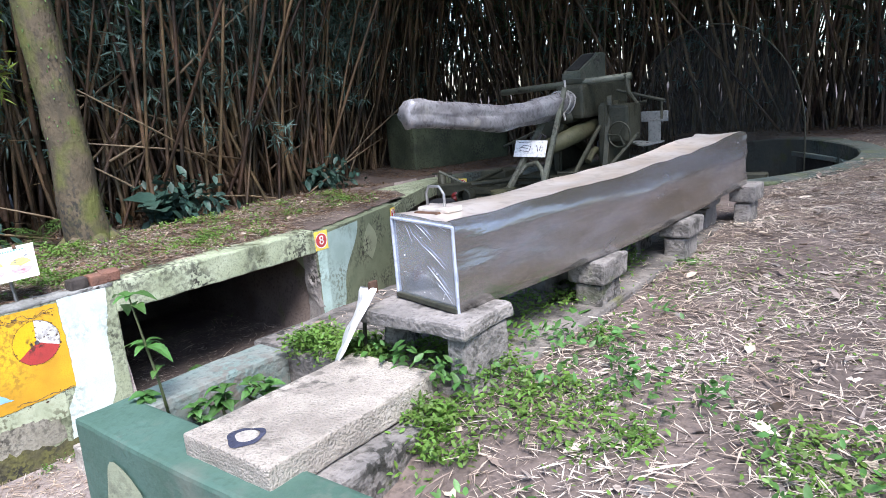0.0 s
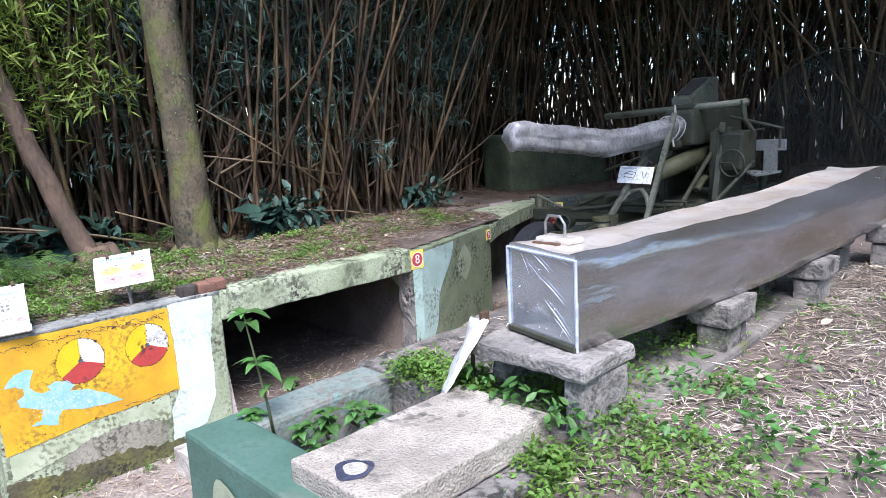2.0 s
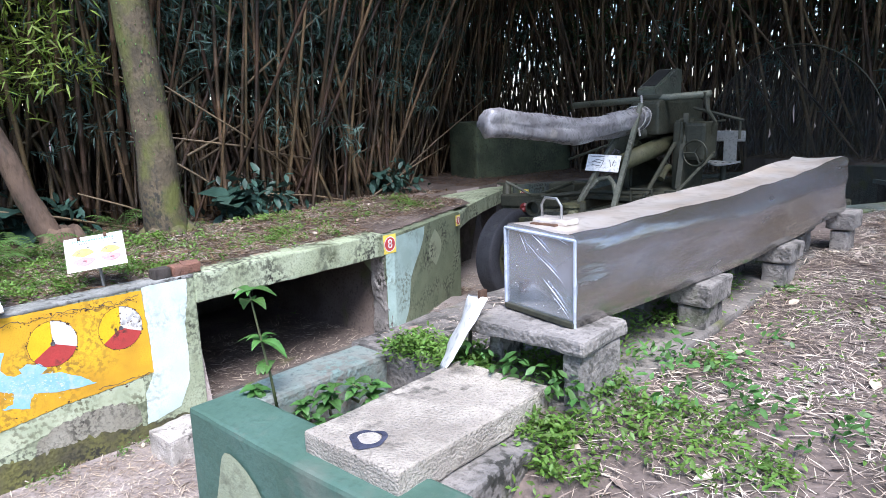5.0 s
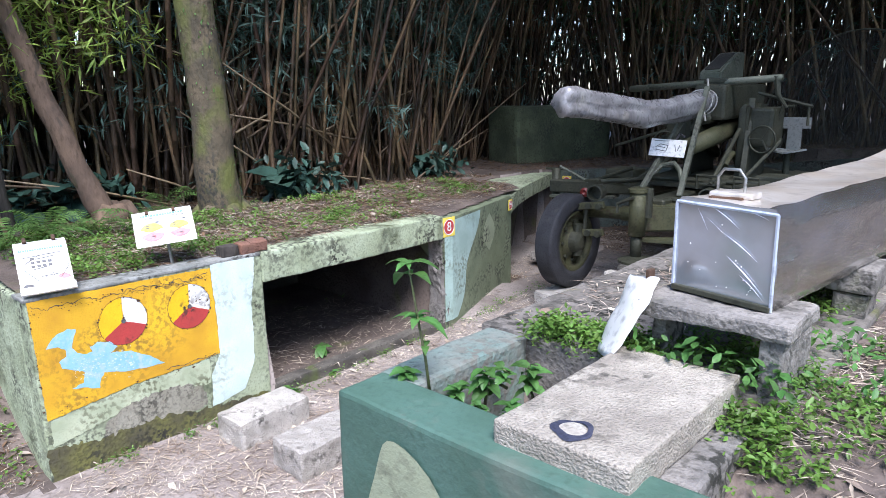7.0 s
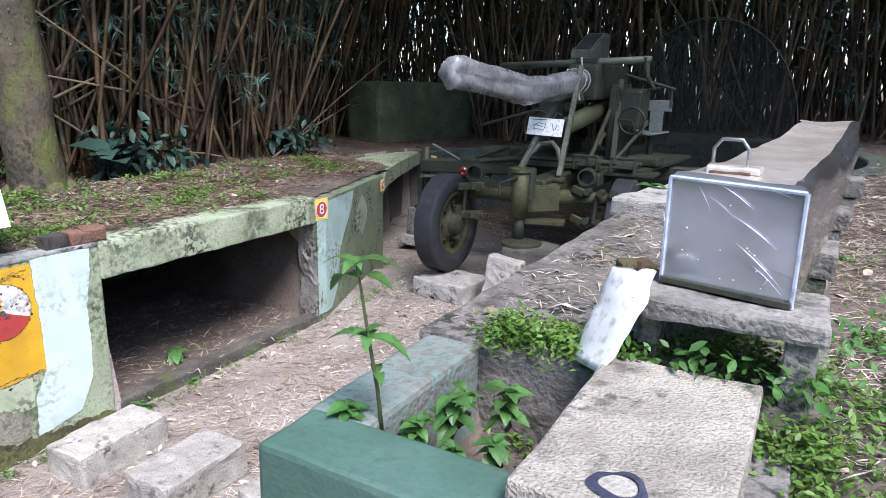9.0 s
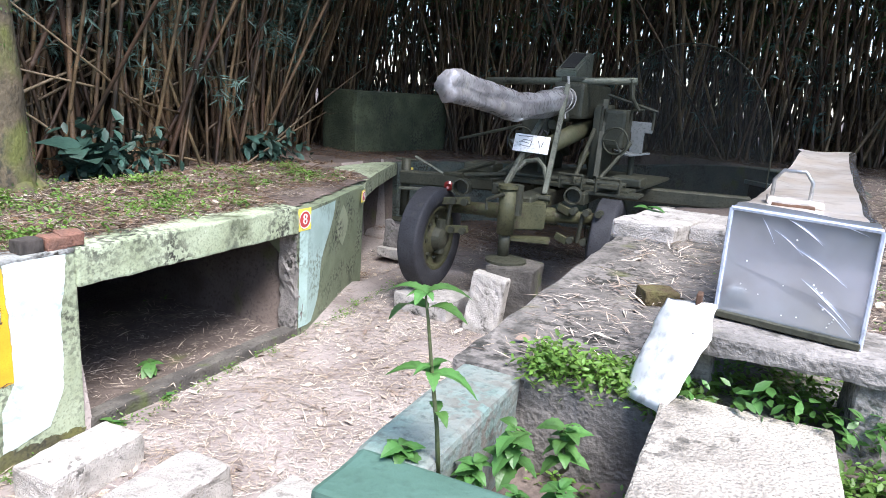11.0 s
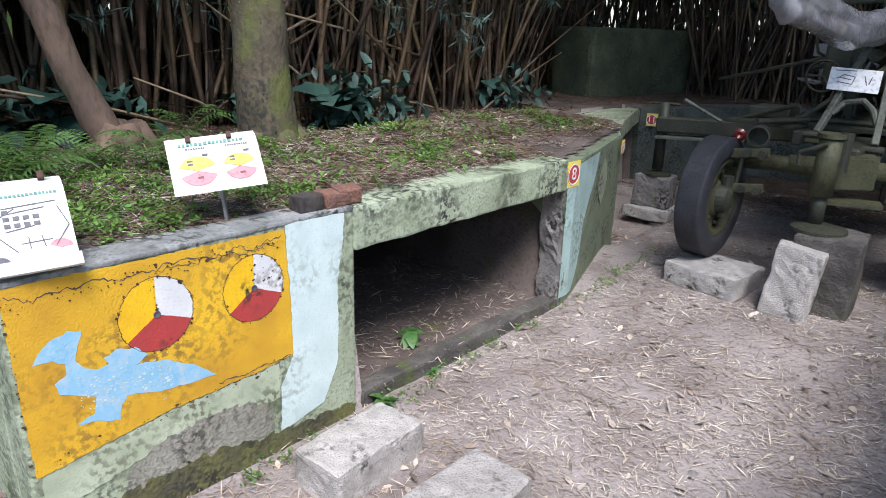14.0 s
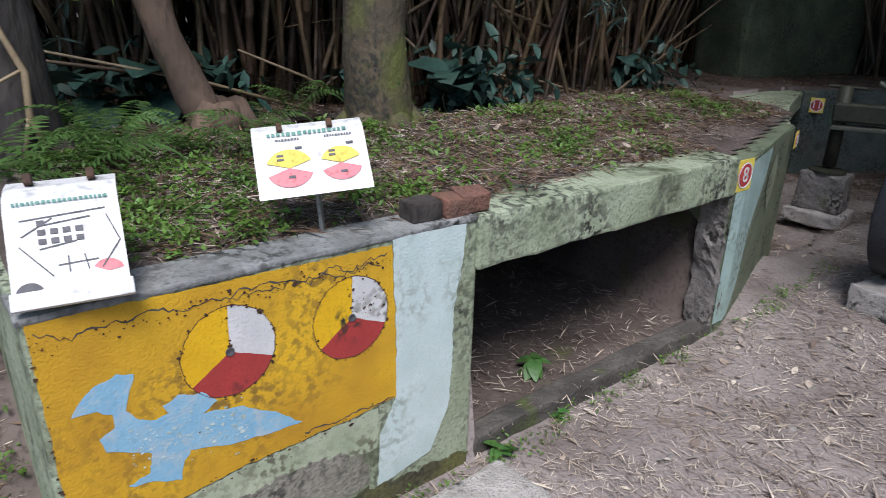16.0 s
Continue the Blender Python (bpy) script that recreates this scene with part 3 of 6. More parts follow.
ANIMAL = [(-1.165, 0.79), (-1.14, 0.82), (-1.11, 0.848), (-1.06, 0.86), (-1.025, 0.848), (-1.045, 0.80), (-1.052, 0.765), (-1.03, 0.735), (-0.995, 0.715),
          (-0.965, 0.722), (-0.978, 0.745), (-0.94, 0.763), (-0.885, 0.748), (-0.85, 0.712), (-0.885, 0.690), (-0.84, 0.682), (-0.783, 0.669), (-0.70, 0.618),
          (-0.625, 0.556), (-0.72, 0.558), (-0.83, 0.575), (-0.925, 0.60), (-0.945, 0.575), (-0.955, 0.525), (-1.02, 0.548), (-1.075, 0.565), (-1.02, 0.58),
          (-1.015, 0.63), (-1.06, 0.655), (-1.105, 0.675), (-1.12, 0.712), (-1.08, 0.73), (-1.085, 0.765), (-1.11, 0.785)]
patch("blue_animal", ANIMAL, W + 0.0011, "blue", bunker, "light blue painted animal, flaking", 0.006)


def crack(y0, y1, z, amp, seed, width=0.004):
    n = int((y1 - y0) / 0.011)
    path = [(y0 + (y1 - y0) * k / n, z + amp * (noise.noise(Vector((k * 0.2, seed, 0))) + 0.6 * noise.noise(Vector((k * 0.9, seed, 2))))) for k in range(n + 1)]
    patch("crack", stroke(path, [width * (0.4 + abs(noise.noise(Vector((k * 0.6, seed, 4)))) * 2.2) for k in range(n + 1)]), W + 0.0008, "conc_dark", bunker, "dark crack in the plaster", 0.003, 0.0006)


patch("moss_band", [(-1.215, 0.10), (-1.215, 0.30), (-1.0, 0.26), (-0.7, 0.27), (-0.45, 0.22), (-0.2, 0.20), (-0.005, 0.18), (-0.005, 0.10)], W + 0.0009, "mossfoot", bunker, "dark mossy foot of the wall", 0.03)
patch("worn_patch", [(-0.98, 0.20), (-0.96, 0.32), (-0.86, 0.385), (-0.70, 0.41), (-0.52, 0.40), (-0.42, 0.35), (-0.40, 0.24), (-0.6, 0.22)], W + 0.0006, "worngrey", bunker, "grey patch where the paint has worn off", 0.02)


def flakes(name, spots, sizes, material, label):
    """Small irregular chips lying on the wall face, given as (y, z) places."""
    bm = bmesh.new()
    for (y, z), size in zip(spots, sizes):
        a0 = rng.uniform(0, 6.28)
        ring = [a0 + 6.28 * k / 6 for k in range(6)]
        bm.faces.new([bm.verts.new((W + 0.0032, y + size * rng.uniform(0.5, 1.2) * math.cos(a), z + size * rng.uniform(0.4, 1.0) * math.sin(a))) for a in ring])
    ob = part(name, bm, material, bunker, label)
    ob["kind"] = "stuff"
    return ob


spots = [(y, 0.975 + 0.022 * noise.noise(Vector((y * 9, 0, 4))) + rng.normal(0, 0.010)) for y in rng.uniform(-1.2, -0.33, 150)]
for cy, cz in ((-0.806, 0.834), (-0.46, 0.826)):
    spots += [(cy + 0.12 * math.cos(a) + rng.normal(0, 0.003), cz + 0.123 * math.sin(a) + rng.normal(0, 0.003)) for a in rng.uniform(0, 6.28, 75)]
    spots += [(cy + rng.normal(0, 0.006), cz + u) for u in rng.uniform(0.0, 0.12, 16)]
spots += [(-0.42 + rng.normal(0, 0.025), 0.865 + rng.normal(0, 0.028)) for _ in range(30)]
spots += [(y, 0.505 - 0.04 * (-0.3 - y) + rng.normal(0, 0.014)) for y in rng.uniform(-1.15, -0.32, 90)]
spots += [(-1.212 + abs(rng.normal(0, 0.006)), z) for z in rng.uniform(0.45, 1.0, 40)]
flakes("paint_chips", spots, rng.gamma(1.6, 0.0011, len(spots)) + 0.0008, "rust", "dark chips in the painted plaster")
spots = [(y, 0.655 - 0.16 * (y + 1.0) + rng.normal(0, 0.03)) for y in rng.uniform(-1.06, -0.78, 170)]
flakes("pale_flecks", spots, rng.gamma(2.0, 0.0011, len(spots)) + 0.0008, "paleblue", "pale flecks in the blue paint")
crack(-1.2, -0.34, 0.985, 0.022, 1.5, 0.0032)
crack(-0.80, -0.36, 0.965, 0.03, 2.5, 0.0025)
crack(-0.62, -0.32, 0.515, 0.01, 3.5, 0.003)


def on_bend(s, z):
    """A point s metres along the bent wall, at height z."""
    route = [(0.0, 1.6), (0.0, 1.66), (-0.11, 2.05), (-0.25, 2.5), (-0.36, 2.9)]
    for (x0, y0), (x1, y1) in zip(route, route[1:]):
        d = math.hypot(x1 - x0, y1 - y0)
        if s <= d or (x1, y1) == route[-1]:
            n = Vector((y1 - y0, x0 - x1, 0)).normalized()
            return Vector((x0 + (x1 - x0) * s / d, y0 + (y1 - y0) * s / d, z)) + n * 0.006
        s -= d


def bend_patch(name, lo, hi, z0, z1, material, label):
    bm = bmesh.new()
    rows = []
    for k in range(15):
        z = z0 + (z1 - z0) * k / 14
        rows.append([bm.verts.new(on_bend(lo(k / 14) + (hi(k / 14) - lo(k / 14)) * i / 60, z)) for i in range(61)])
    for p, q in zip(rows, rows[1:]):
        for i in range(60):
            bm.faces.new((p[i], p[i + 1], q[i + 1], q[i]))
    return part(name, bm, material, bend, label)


bend_patch("blue_camouflage", lambda f: -0.03, lambda f: 0.14 + 0.44 * f + 0.04 * math.sin(9 * f), 0.2, TOP - 0.045, "bendblue", "pale blue camouflage patch")
bend_patch("olive_camouflage", lambda f: 0.80 - 0.14 * math.sin(math.pi * f), lambda f: 0.80 + 0.13 * math.sin(math.pi * f), 0.6, 0.93, "olive", "pale olive camouflage patch")


def number_plate(text, m, size, label):
    """A round number painted white on red over a yellow square."""
    ob = thing("number_sign", label, "sign")
    ob.matrix_basis = m
    part("plate", block(-0.5 * size, 0.5 * size, -0.55 * size, 0.55 * size, -0.002, 0.002, 0.001), "inkyellow", ob)
    part("disc", lathe([(0.0021, 0.0), (0.0045, 0.0), (0.0045, 0.44 * size), (0.0021, 0.45 * size)], 28, "z"), "red", ob)
    part("rim", lathe([(0.0046, 0.45 * size), (0.006, 0.445 * size), (0.006, 0.41 * size), (0.0046, 0.40 * size)], 28, "z"), "white", ob)
    cu = bpy.data.curves.new("digits", "FONT")
    cu.body, cu.size, cu.align_x, cu.align_y, cu.extrude = text, 0.74 * size, "CENTER", "CENTER", 0.001
    tmp = new("digits", cu)
    bpy.context.view_layer.update()
    me = bpy.data.meshes.new_from_object(tmp.evaluated_get(bpy.context.evaluated_depsgraph_get()))
    bpy.data.objects.remove(tmp)
    me.materials.clear()
    me.materials.append(M["white"])
    d = new("digits", me)
    d.parent = ob
    d.location = (0, 0, 0.0065)
    return ob


number_plate("8", pose(0.006, 1.618, 0.945, 90, 0, 90), 0.135, "round red number eight sign on yellow plate")
number_plate("9", pose(-0.300, 2.80, 0.935, 90, 0, 105), 0.09, "small round red number sign on the bent wall")
number_plate("11", pose(-1.17, 5.13, 0.86, 90, 0, 20), 0.12, "round red number eleven sign on the pit wall")

# ---- ledge, planter and retaining wall ----
structure("ledge", block(2.1, 2.98, -0.55, 2.45, 0.0, 1.225, 0.015, 40, 0.008, 11), "ledge", "wide worn mossy concrete ledge beside the pit", "ledge")
structure("planter_rim_west", block(2.13, 2.27, -1.0, -0.548, 0.0, 1.222, 0.014, 12, 0.004, 12), "teal", "worn teal concrete rim of the planter", "rim")
front = structure("wall_south", block(2.14, 5.5, -1.14, -0.99, -0.05, 1.222, 0.012, 40, 0.003, 13), "green", "dark green painted concrete retaining wall")
structure("planter_side", block(2.56, 2.93, -0.99, -0.548, 0.0, 1.195, 0.012, 10, 0.006, 14), "conc", "rough concrete base under the slab", "base")
bm = bmesh.new()
outl = [(2.36 + 0.125 * math.cos(a) + 0.02 * math.sin(3 * a), 0.95 + 0.21 * math.sin(a) * (1 if math.sin(a) > 0 else 1.9)) for a in [2 * math.pi * k / 28 for k in range(28)]]
bm.faces.new([bm.verts.new((x, -1.1455, z)) for x, z in outl])
part("olive_blotch", bm, "olive", front, "pale olive camouflage blotch")
bm = bmesh.new()
bm.faces.new([bm.verts.new((3.05 + 0.2 * math.cos(a), -1.1455, 0.85 + 0.25 * math.sin(a))) for a in [2 * math.pi * k / 24 for k in range(24)]])
part("olive_blotch", bm, "olive", front, "pale olive camouflage blotch")

slab = part("stone_slab", block(-0.147, 0.147, -0.266, 0.266, -0.035, 0.035, 0.007, 18, 0.004, 15), "terrazzo")
slab.matrix_basis = pose(2.718, -0.82, 1.235, 0, 0, 0)
tagged(slab, "pebbledash concrete slab lying on the planter", "slab")
ob = part("ring_mark", lathe([(0.0, 0.026), (0.0015, 0.0265), (0.0015, 0.036), (0.0, 0.043)], 40, "z"), "navy", slab, "dark navy painted ring, worn and uneven")
for v in ob.data.vertices:
    v.co += Vector((v.co.x, v.co.y, 0)) * 0.4 * noise.noise(Vector((v.co.x * 24, v.co.y * 24, 3)))
ob.location = (-0.005, -0.205, 0.0375)
ob = part("ring_centre", lathe([(0.0, 0.0), (0.001, 0.0), (0.001, 0.027), (0.0, 0.028)], 24, "z"), "dot", slab, "faded pale painted dot")
ob.location = (-0.005, -0.205, 0.0370)


# ---- tin box on block piers ----
def tin_box():
    ob = thing("metal_chest", "long galvanised chest wrapped in clear film on concrete piers", "chest")
    n, secs = 64, []
    prof = [(-1, 0), (1, 0), (1, 0.12), (1, 0.25), (1, 0.38), (1, 0.5), (1, 0.62), (1, 0.74), (1, 0.86), (0.985, 0.95), (0.93, 1.0), (0.8, 1.01), (0.4, 1.0), (0, 1.0), (-0.4, 1.0), (-0.8, 1.0), (-0.94, 1), (-1, 0.96), (-1, 0.5)]
    for k in range(n + 1):
        f = k / n
        y = -0.44 + 2.2 * f
        cx, hw = 2.762 + 0.158 * f, 0.128
        sag = -0.028 * math.sin(math.pi * f) + 0.015 * f
        row = []
        for i, (a, h) in enumerate(prof):
            d = 0.013 * noise.noise(Vector((y * 2.6, a * 2, h * 3.5))) + 0.005 * noise.noise(Vector((y * 7 + h * 5, a * 3, h * 5 + 5)))
            soft_edge = smooth(0.0, 0.05, f) * smooth(0.0, 0.05, 1 - f)
            bulge = soft_edge * (0.012 * math.sin(math.pi * h) - 0.010 * smooth(0.7, 0.95, h) + 0.006 * math.sin(2.2 * math.pi * h + 4 * f))
            a *= 1 if h < 0.9 or abs(a) < 0.9 else 1 - 0.06 * soft_edge
            row.append((cx + a * (hw + bulge) + d * (abs(a) > 0.99), y - 0.03 * a * (1 - f), 1.403 + sag + h * (0.24 + 0.012 * f) + d * (h > 0.9)))
        secs.append(row)
    body, top = bmesh.new(), bmesh.new()
    for dst, idx in ((body, [16, 17, 18, 0, 1, 2, 3, 4, 5, 6, 7, 8, 9, 10, 11]), (top, [11, 12, 13, 14, 15, 16])):
        rows = [[dst.verts.new(s[i]) for i in idx] for s in secs]
        for p, q in zip(rows, rows[1:]):
            for i in range(len(idx) - 1):
                dst.faces.new((p[i], p[i + 1], q[i + 1], q[i]))
        if dst is body:
            dst.faces.new([dst.verts.new(v) for v in secs[-1][::-1]])
    end = bmesh.new()
    end.faces.new([end.verts.new(v) for v in secs[0]])
    part("end_panel", end, "tin_end", ob, "metal end panel under stretched film, coloured bluish for sky reflection")
    part("body", body, "tin", ob, "", True)
    part("lid", top, "tin_top", ob, "brown rusted lid under dusty film", True)
    a, b, c, d = secs[0][1], secs[0][9], secs[0][17], secs[0][0]
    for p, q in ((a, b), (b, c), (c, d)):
        part("edge_seam", tube([Vector(p) + Vector((0, -0.003, 0)), Vector(q) + Vector((0, -0.003, 0))], 0.0045, 6), "film", ob, "pale film-coloured edge")
    part("base_strip", beam(Vector(d) + Vector((0.0, -0.004, 0.006)), Vector(a) + Vector((0, -0.004, 0.006)), 0.014, 0.014), "od_dark", ob)
    # creases of the film on the end panel, their highlights drawn as pale ribs
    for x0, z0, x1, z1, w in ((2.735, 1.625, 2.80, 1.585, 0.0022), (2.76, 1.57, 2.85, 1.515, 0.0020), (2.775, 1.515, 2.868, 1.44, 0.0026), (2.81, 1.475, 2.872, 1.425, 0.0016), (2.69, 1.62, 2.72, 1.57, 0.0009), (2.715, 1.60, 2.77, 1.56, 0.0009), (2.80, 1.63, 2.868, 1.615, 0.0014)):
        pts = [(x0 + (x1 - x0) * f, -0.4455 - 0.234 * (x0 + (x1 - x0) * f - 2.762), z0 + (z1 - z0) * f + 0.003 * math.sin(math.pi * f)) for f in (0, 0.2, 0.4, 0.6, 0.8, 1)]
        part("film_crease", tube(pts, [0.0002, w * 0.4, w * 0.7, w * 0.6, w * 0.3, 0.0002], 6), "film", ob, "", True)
    r = random.Random(9)
    for k in range(16):
        x, z = r.uniform(2.65, 2.86), r.uniform(1.43, 1.60)
        fl = part("paint_fleck", lathe([(0.0, 0.0), (0.0006, 0.0), (0.0, r.uniform(0.001, 0.0022))], 7), "white_paint", ob)
        fl.matrix_basis = pose(x, -0.4425 - 0.234 * (x - 2.762), z, 0, 0, -90)
    # handle wire and clasp on the lid
    part("handle", tube([(2.70, -0.33, 1.64), (2.70, -0.335, 1.69), (2.715, -0.34, 1.71), (2.755, -0.345, 1.71), (2.77, -0.345, 1.69), (2.77, -0.345, 1.64)], 0.004, 8), "steel", ob, "bent wire carrying handle", True)
    part("clasp", block(2.70, 2.78, -0.395, -0.375, 1.635, 1.646, 0.004, 6, 0.003, 3), "rust", ob, "rusty clasp")
    part("clasp_cover", block(2.69, 2.80, -0.37, -0.30, 1.64, 1.656, 0.006, 6, 0.004, 4), "tin_top", ob)
    return ob


tin_box()


def pier(y, x0, x1, z0, z1, label):
    """A pier of two blocks with a recess in the middle."""
    ob = thing("block_pier", label, "pier", group="piers under the chest")
    h = z1 - z0
    w = 0.085
    part("foot", block(x0 + 0.01, x1 - 0.01, y - w, y + w, z0, z0 + 0.62 * h, 0.01, 6, 0.006, y), "conc", ob)
    part("cap", block(x0 - 0.012, x1 + 0.012, y - w - 0.01, y + w + 0.012, z0 + 0.64 * h, z1, 0.01, 6, 0.006, y + 3), "conc", ob)
    return ob


pier(0.30, 2.86, 2.975, 1.16, 1.378, "grey weathered concrete block pier under the chest")
pier(0.30, 2.66, 2.77, 1.16, 1.378, "grey weathered concrete block pier under the chest")
pier(1.03, 2.91, 3.02, 1.18, 1.382, "grey weathered concrete block pier under the chest")
pier(1.03, 2.72, 2.82, 1.18, 1.382, "grey weathered concrete block pier under the chest")
pier(1.80, 2.99, 3.09, 1.18, 1.412, "grey weathered concrete block pier under the chest")
pier(1.62, 2.84, 2.93, 1.18, 1.405, "grey weathered concrete block pier under the chest")
bench = thing("block_bench", "channel-shaped concrete block bench under the chest end", "pier")
part("top", block(2.598, 2.958, -0.548, -0.32, 1.358, 1.400, 0.010, 16, 0.006, 21), "conc", bench)
part("leg", block(2.892, 2.95, -0.535, -0.34, 1.10, 1.360, 0.012, 8, 0.008, 22), "conc", bench)
part("leg", block(2.606, 2.645, -0.46, -0.34, 1.20, 1.360, 0.012, 8, 0.008, 23), "conc", bench)


# ---- stones in the pit ----
def stone(at, size, turn, tilt, label, material="granite", seed=0, group="", category="stone block"):
    ob = part("stone_block", block(-size[0] / 2, size[0] / 2, -size[1] / 2, size[1] / 2, 0, size[2], 0.016, 8, 0.012, seed), material)
    ob.matrix_basis = pose(*at, tilt[0], tilt[1], turn)
    return tagged(ob, label, category, group)


stone((0.315, -0.25, 0.12), (0.23, 0.44, 0.16), 3, (0, 0), "rough grey granite block on the pit floor", seed=1, group="granite blocks on the floor")
stone((0.785, -0.22, 0.12), (0.26, 0.42, 0.16), -2, (0, 0), "rough grey granite block on the pit floor", seed=2, group="granite blocks on the floor")
stone((1.245, -0.10, 0.11), (0.22, 0.36, 0.16), -3, (0, 0), "rough grey granite block on the pit floor", seed=3, group="granite blocks on the floor")
stone((0.58, 2.47, 0.2), (0.47, 0.40, 0.15), -6, (0, 0), "flat grey stone under the gun wheel", seed=4)
stone((1.05, 2.29, 0.19), (0.25, 0.14, 0.42), 4, (-6, 5), "squared granite block leaning on a pedestal", seed=5)
stone((1.17, 2.56, 0.19), (0.34, 0.34, 0.47), 4, (0, 0), "dark concrete pedestal under the gun jack", "conc_dark", seed=6, category="pedestal")
stone((1.66, 3.2, 0.2), (0.4, 0.4, 0.14), 10, (0, 0), "flat grey stone under the gun wheel", seed=7)
stone((-0.46, 3.78, 0.2), (0.40, 0.30, 0.10), 5, (0, 0), "flat stone under the outrigger block", seed=8)
stone((-0.46, 3.80, 0.30), (0.31, 0.22, 0.27), 5, (0, 0), "grey concrete block under the outrigger jack", "conc", seed=9)
stone((2.29, 1.52, 1.215), (0.30, 0.62, 0.085), -14, (0, 0), "long kerb stone lying on the ledge", seed=10)
stone((2.62, 1.60, 1.215), (0.34, 0.55, 0.08), -10, (0, 0), "long kerb stone lying on the ledge", seed=11)
for k, (x, y, z, a, size, m) in enumerate(((-0.075, -0.168, 0, 74, (0.045, 0.050), "bark3"), (-0.060, -0.070, 0, 82, (0.042, 0.045), "brick"), (-0.060, 0.012, 0.008, 70, (0.042, 0.052), "brick"))):
    ob = part("brick", block(-size[0], size[0], -size[1], size[1], 0, 0.060, 0.006, 8, 0.006, k), m)
    ob.matrix_basis = pose(x, y, TOP + 0.006 + z, 0, 3 * k, a - 80)
    tagged(ob, "dark weathered half brick on the bunker edge" if m == "bark3" else "broken red brick on the bunker edge", "brick", "bricks on the roof edge")
ob = part("brick", block(-0.055, 0.055, -0.045, 0.045, 0, 0.05, 0.008, 8, 0.006, 5), "mossbrick")
ob.matrix_basis = pose(2.44, 0.22, 1.222, 0, 0, 25)
tagged(ob, "mossy broken brick on the ledge", "brick")


# ---- sign boards ----
def bars(parent, rows, material, z=0.003):
    for x0, x1, y0, y1 in rows:
        part("print_line", block(x0, x1, y0, y1, z, z + 0.0012, 0), material, parent)


def dashes(parent, x0, x1, y, h, material, z, seed=0):
    """A line of unreadable characters as short bars."""
    r = random.Random(seed)
    x = x0
    while x < x1:
        w = h * r.uniform(0.6, 1.0)
        part("print_character", block(x, x + w, y - h / 2 + r.uniform(0, h * 0.2), y + h / 2 - r.uniform(0, h * 0.2), z, z + 0.0008, 0), material, parent)
        x += w + h * 0.35


def sector(parent, cx, cy, r, a0, a1, material, z):
    bm = bmesh.new()
    bm.faces.new([bm.verts.new((cx, cy, z))] + [bm.verts.new((cx + r * math.cos(radians(a0 + (a1 - a0) * k / 16)), cy + r * 0.9 * math.sin(radians(a0 + (a1 - a0) * k / 16)), z)) for k in range(17)])
    return part("print_sector", bm, material, parent)


def curved_sheet(w, h, bow):
    bm = bmesh.new()
    rows = [[bm.verts.new((w * (i / 8 - 0.5), h * (j / 10 - 0.5), bow * math.sin(math.pi * j / 10) * 0 - bow * max(0, j / 10 - 0.7) ** 2 * 8 + 0.002 * s)) for i in range(9)] for s in (0, 1) for j in range(11)]
    for s in (0, 11):
        for p, q in zip(rows[s:s + 10], rows[s + 1:s + 11]):
            for i in range(8):
                bm.faces.new((p[i], p[i + 1], q[i + 1], q[i]))
    return bm


stake = thing("sign_on_stake", "white laminated sign with coloured sectors on a steel stake", "sign")
part("post", beam((-0.135, -0.46, 1.0), (-0.150, -0.475, 1.24), 0.02, 0.012), "steel", stake, "thin steel stake")
board = part("board", curved_sheet(0.30, 0.235, 0.05), "white", stake)
board.matrix_basis = pose(-0.155, -0.478, 1.255, 50, -5, 66)
dashes(board, -0.11, 0.10, 0.068, 0.012, "inkgreen", 0.003, 1)
dashes(board, -0.09, -0.03, 0.05, 0.007, "ink", 0.0045, 2)
dashes(board, 0.04, 0.11, 0.05, 0.007, "ink", 0.0045, 3)
for cx, s in ((-0.062, 1.0), (0.075, 0.9)):
    sector(board, cx, -0.035, 0.062 * s, 20, 160, "inkyellow", 0.0048)
    sector(board, cx, -0.035, 0.062 * s, 200, 340, "inkpink", 0.0048)
    bars(board, [(cx - 0.03, cx - 0.012, -0.012, -0.006), (cx - 0.03, cx - 0.012, 0.0, 0.006), (cx - 0.006, cx + 0.012, -0.065, -0.058), (cx + 0.02, cx + 0.04, 0.02, 0.026)], "ink", 0.0056)
for x in (-0.075, 0.06):
    part("clip", block(x - 0.008, x + 0.008, 0.08, 0.103, -0.012, 0.006, 0.002), "rust", board, "rusty clip")

sheet = thing("sign_board", "white sign with a line diagram propped on the bunker wall", "sign")
board = part("board", curved_sheet(0.215, 0.30, 0.10), "white", sheet)
board.matrix_basis = pose(-0.065, -1.10, 1.18, 54, -2, 76)
dashes(board, -0.09, 0.09, 0.072, 0.008, "inkgreen", 0.003, 4)
for p, q in (((-0.08, 0.0), (-0.02, 0.035)), ((0.08, 0.03), (0.10, -0.03)), ((0.10, -0.03), (0.06, -0.085)), ((-0.085, -0.02), (-0.03, -0.09)), ((-0.05, 0.02), (0.05, 0.03)), ((-0.05, -0.03), (0.02, -0.02)), ((0.0, -0.05), (0.0, -0.085)), ((0.03, -0.05), (0.035, -0.085)), ((-0.02, -0.068), (0.055, -0.065)), ((-0.08, 0.035), (0.08, 0.045))):
    part("print_line", beam((*p, 0.0036), (*q, 0.0036), 0.003, 0.001), "ink", board)
for k in range(9):
    bars(board, [(-0.05 + 0.023 * (k % 4), -0.035 + 0.023 * (k % 4), -0.02 + 0.02 * (k // 4), -0.008 + 0.02 * (k // 4))], "ink", 0.0032)
sector(board, 0.07, -0.095, 0.03, 10, 150, "inkpink", 0.0034)
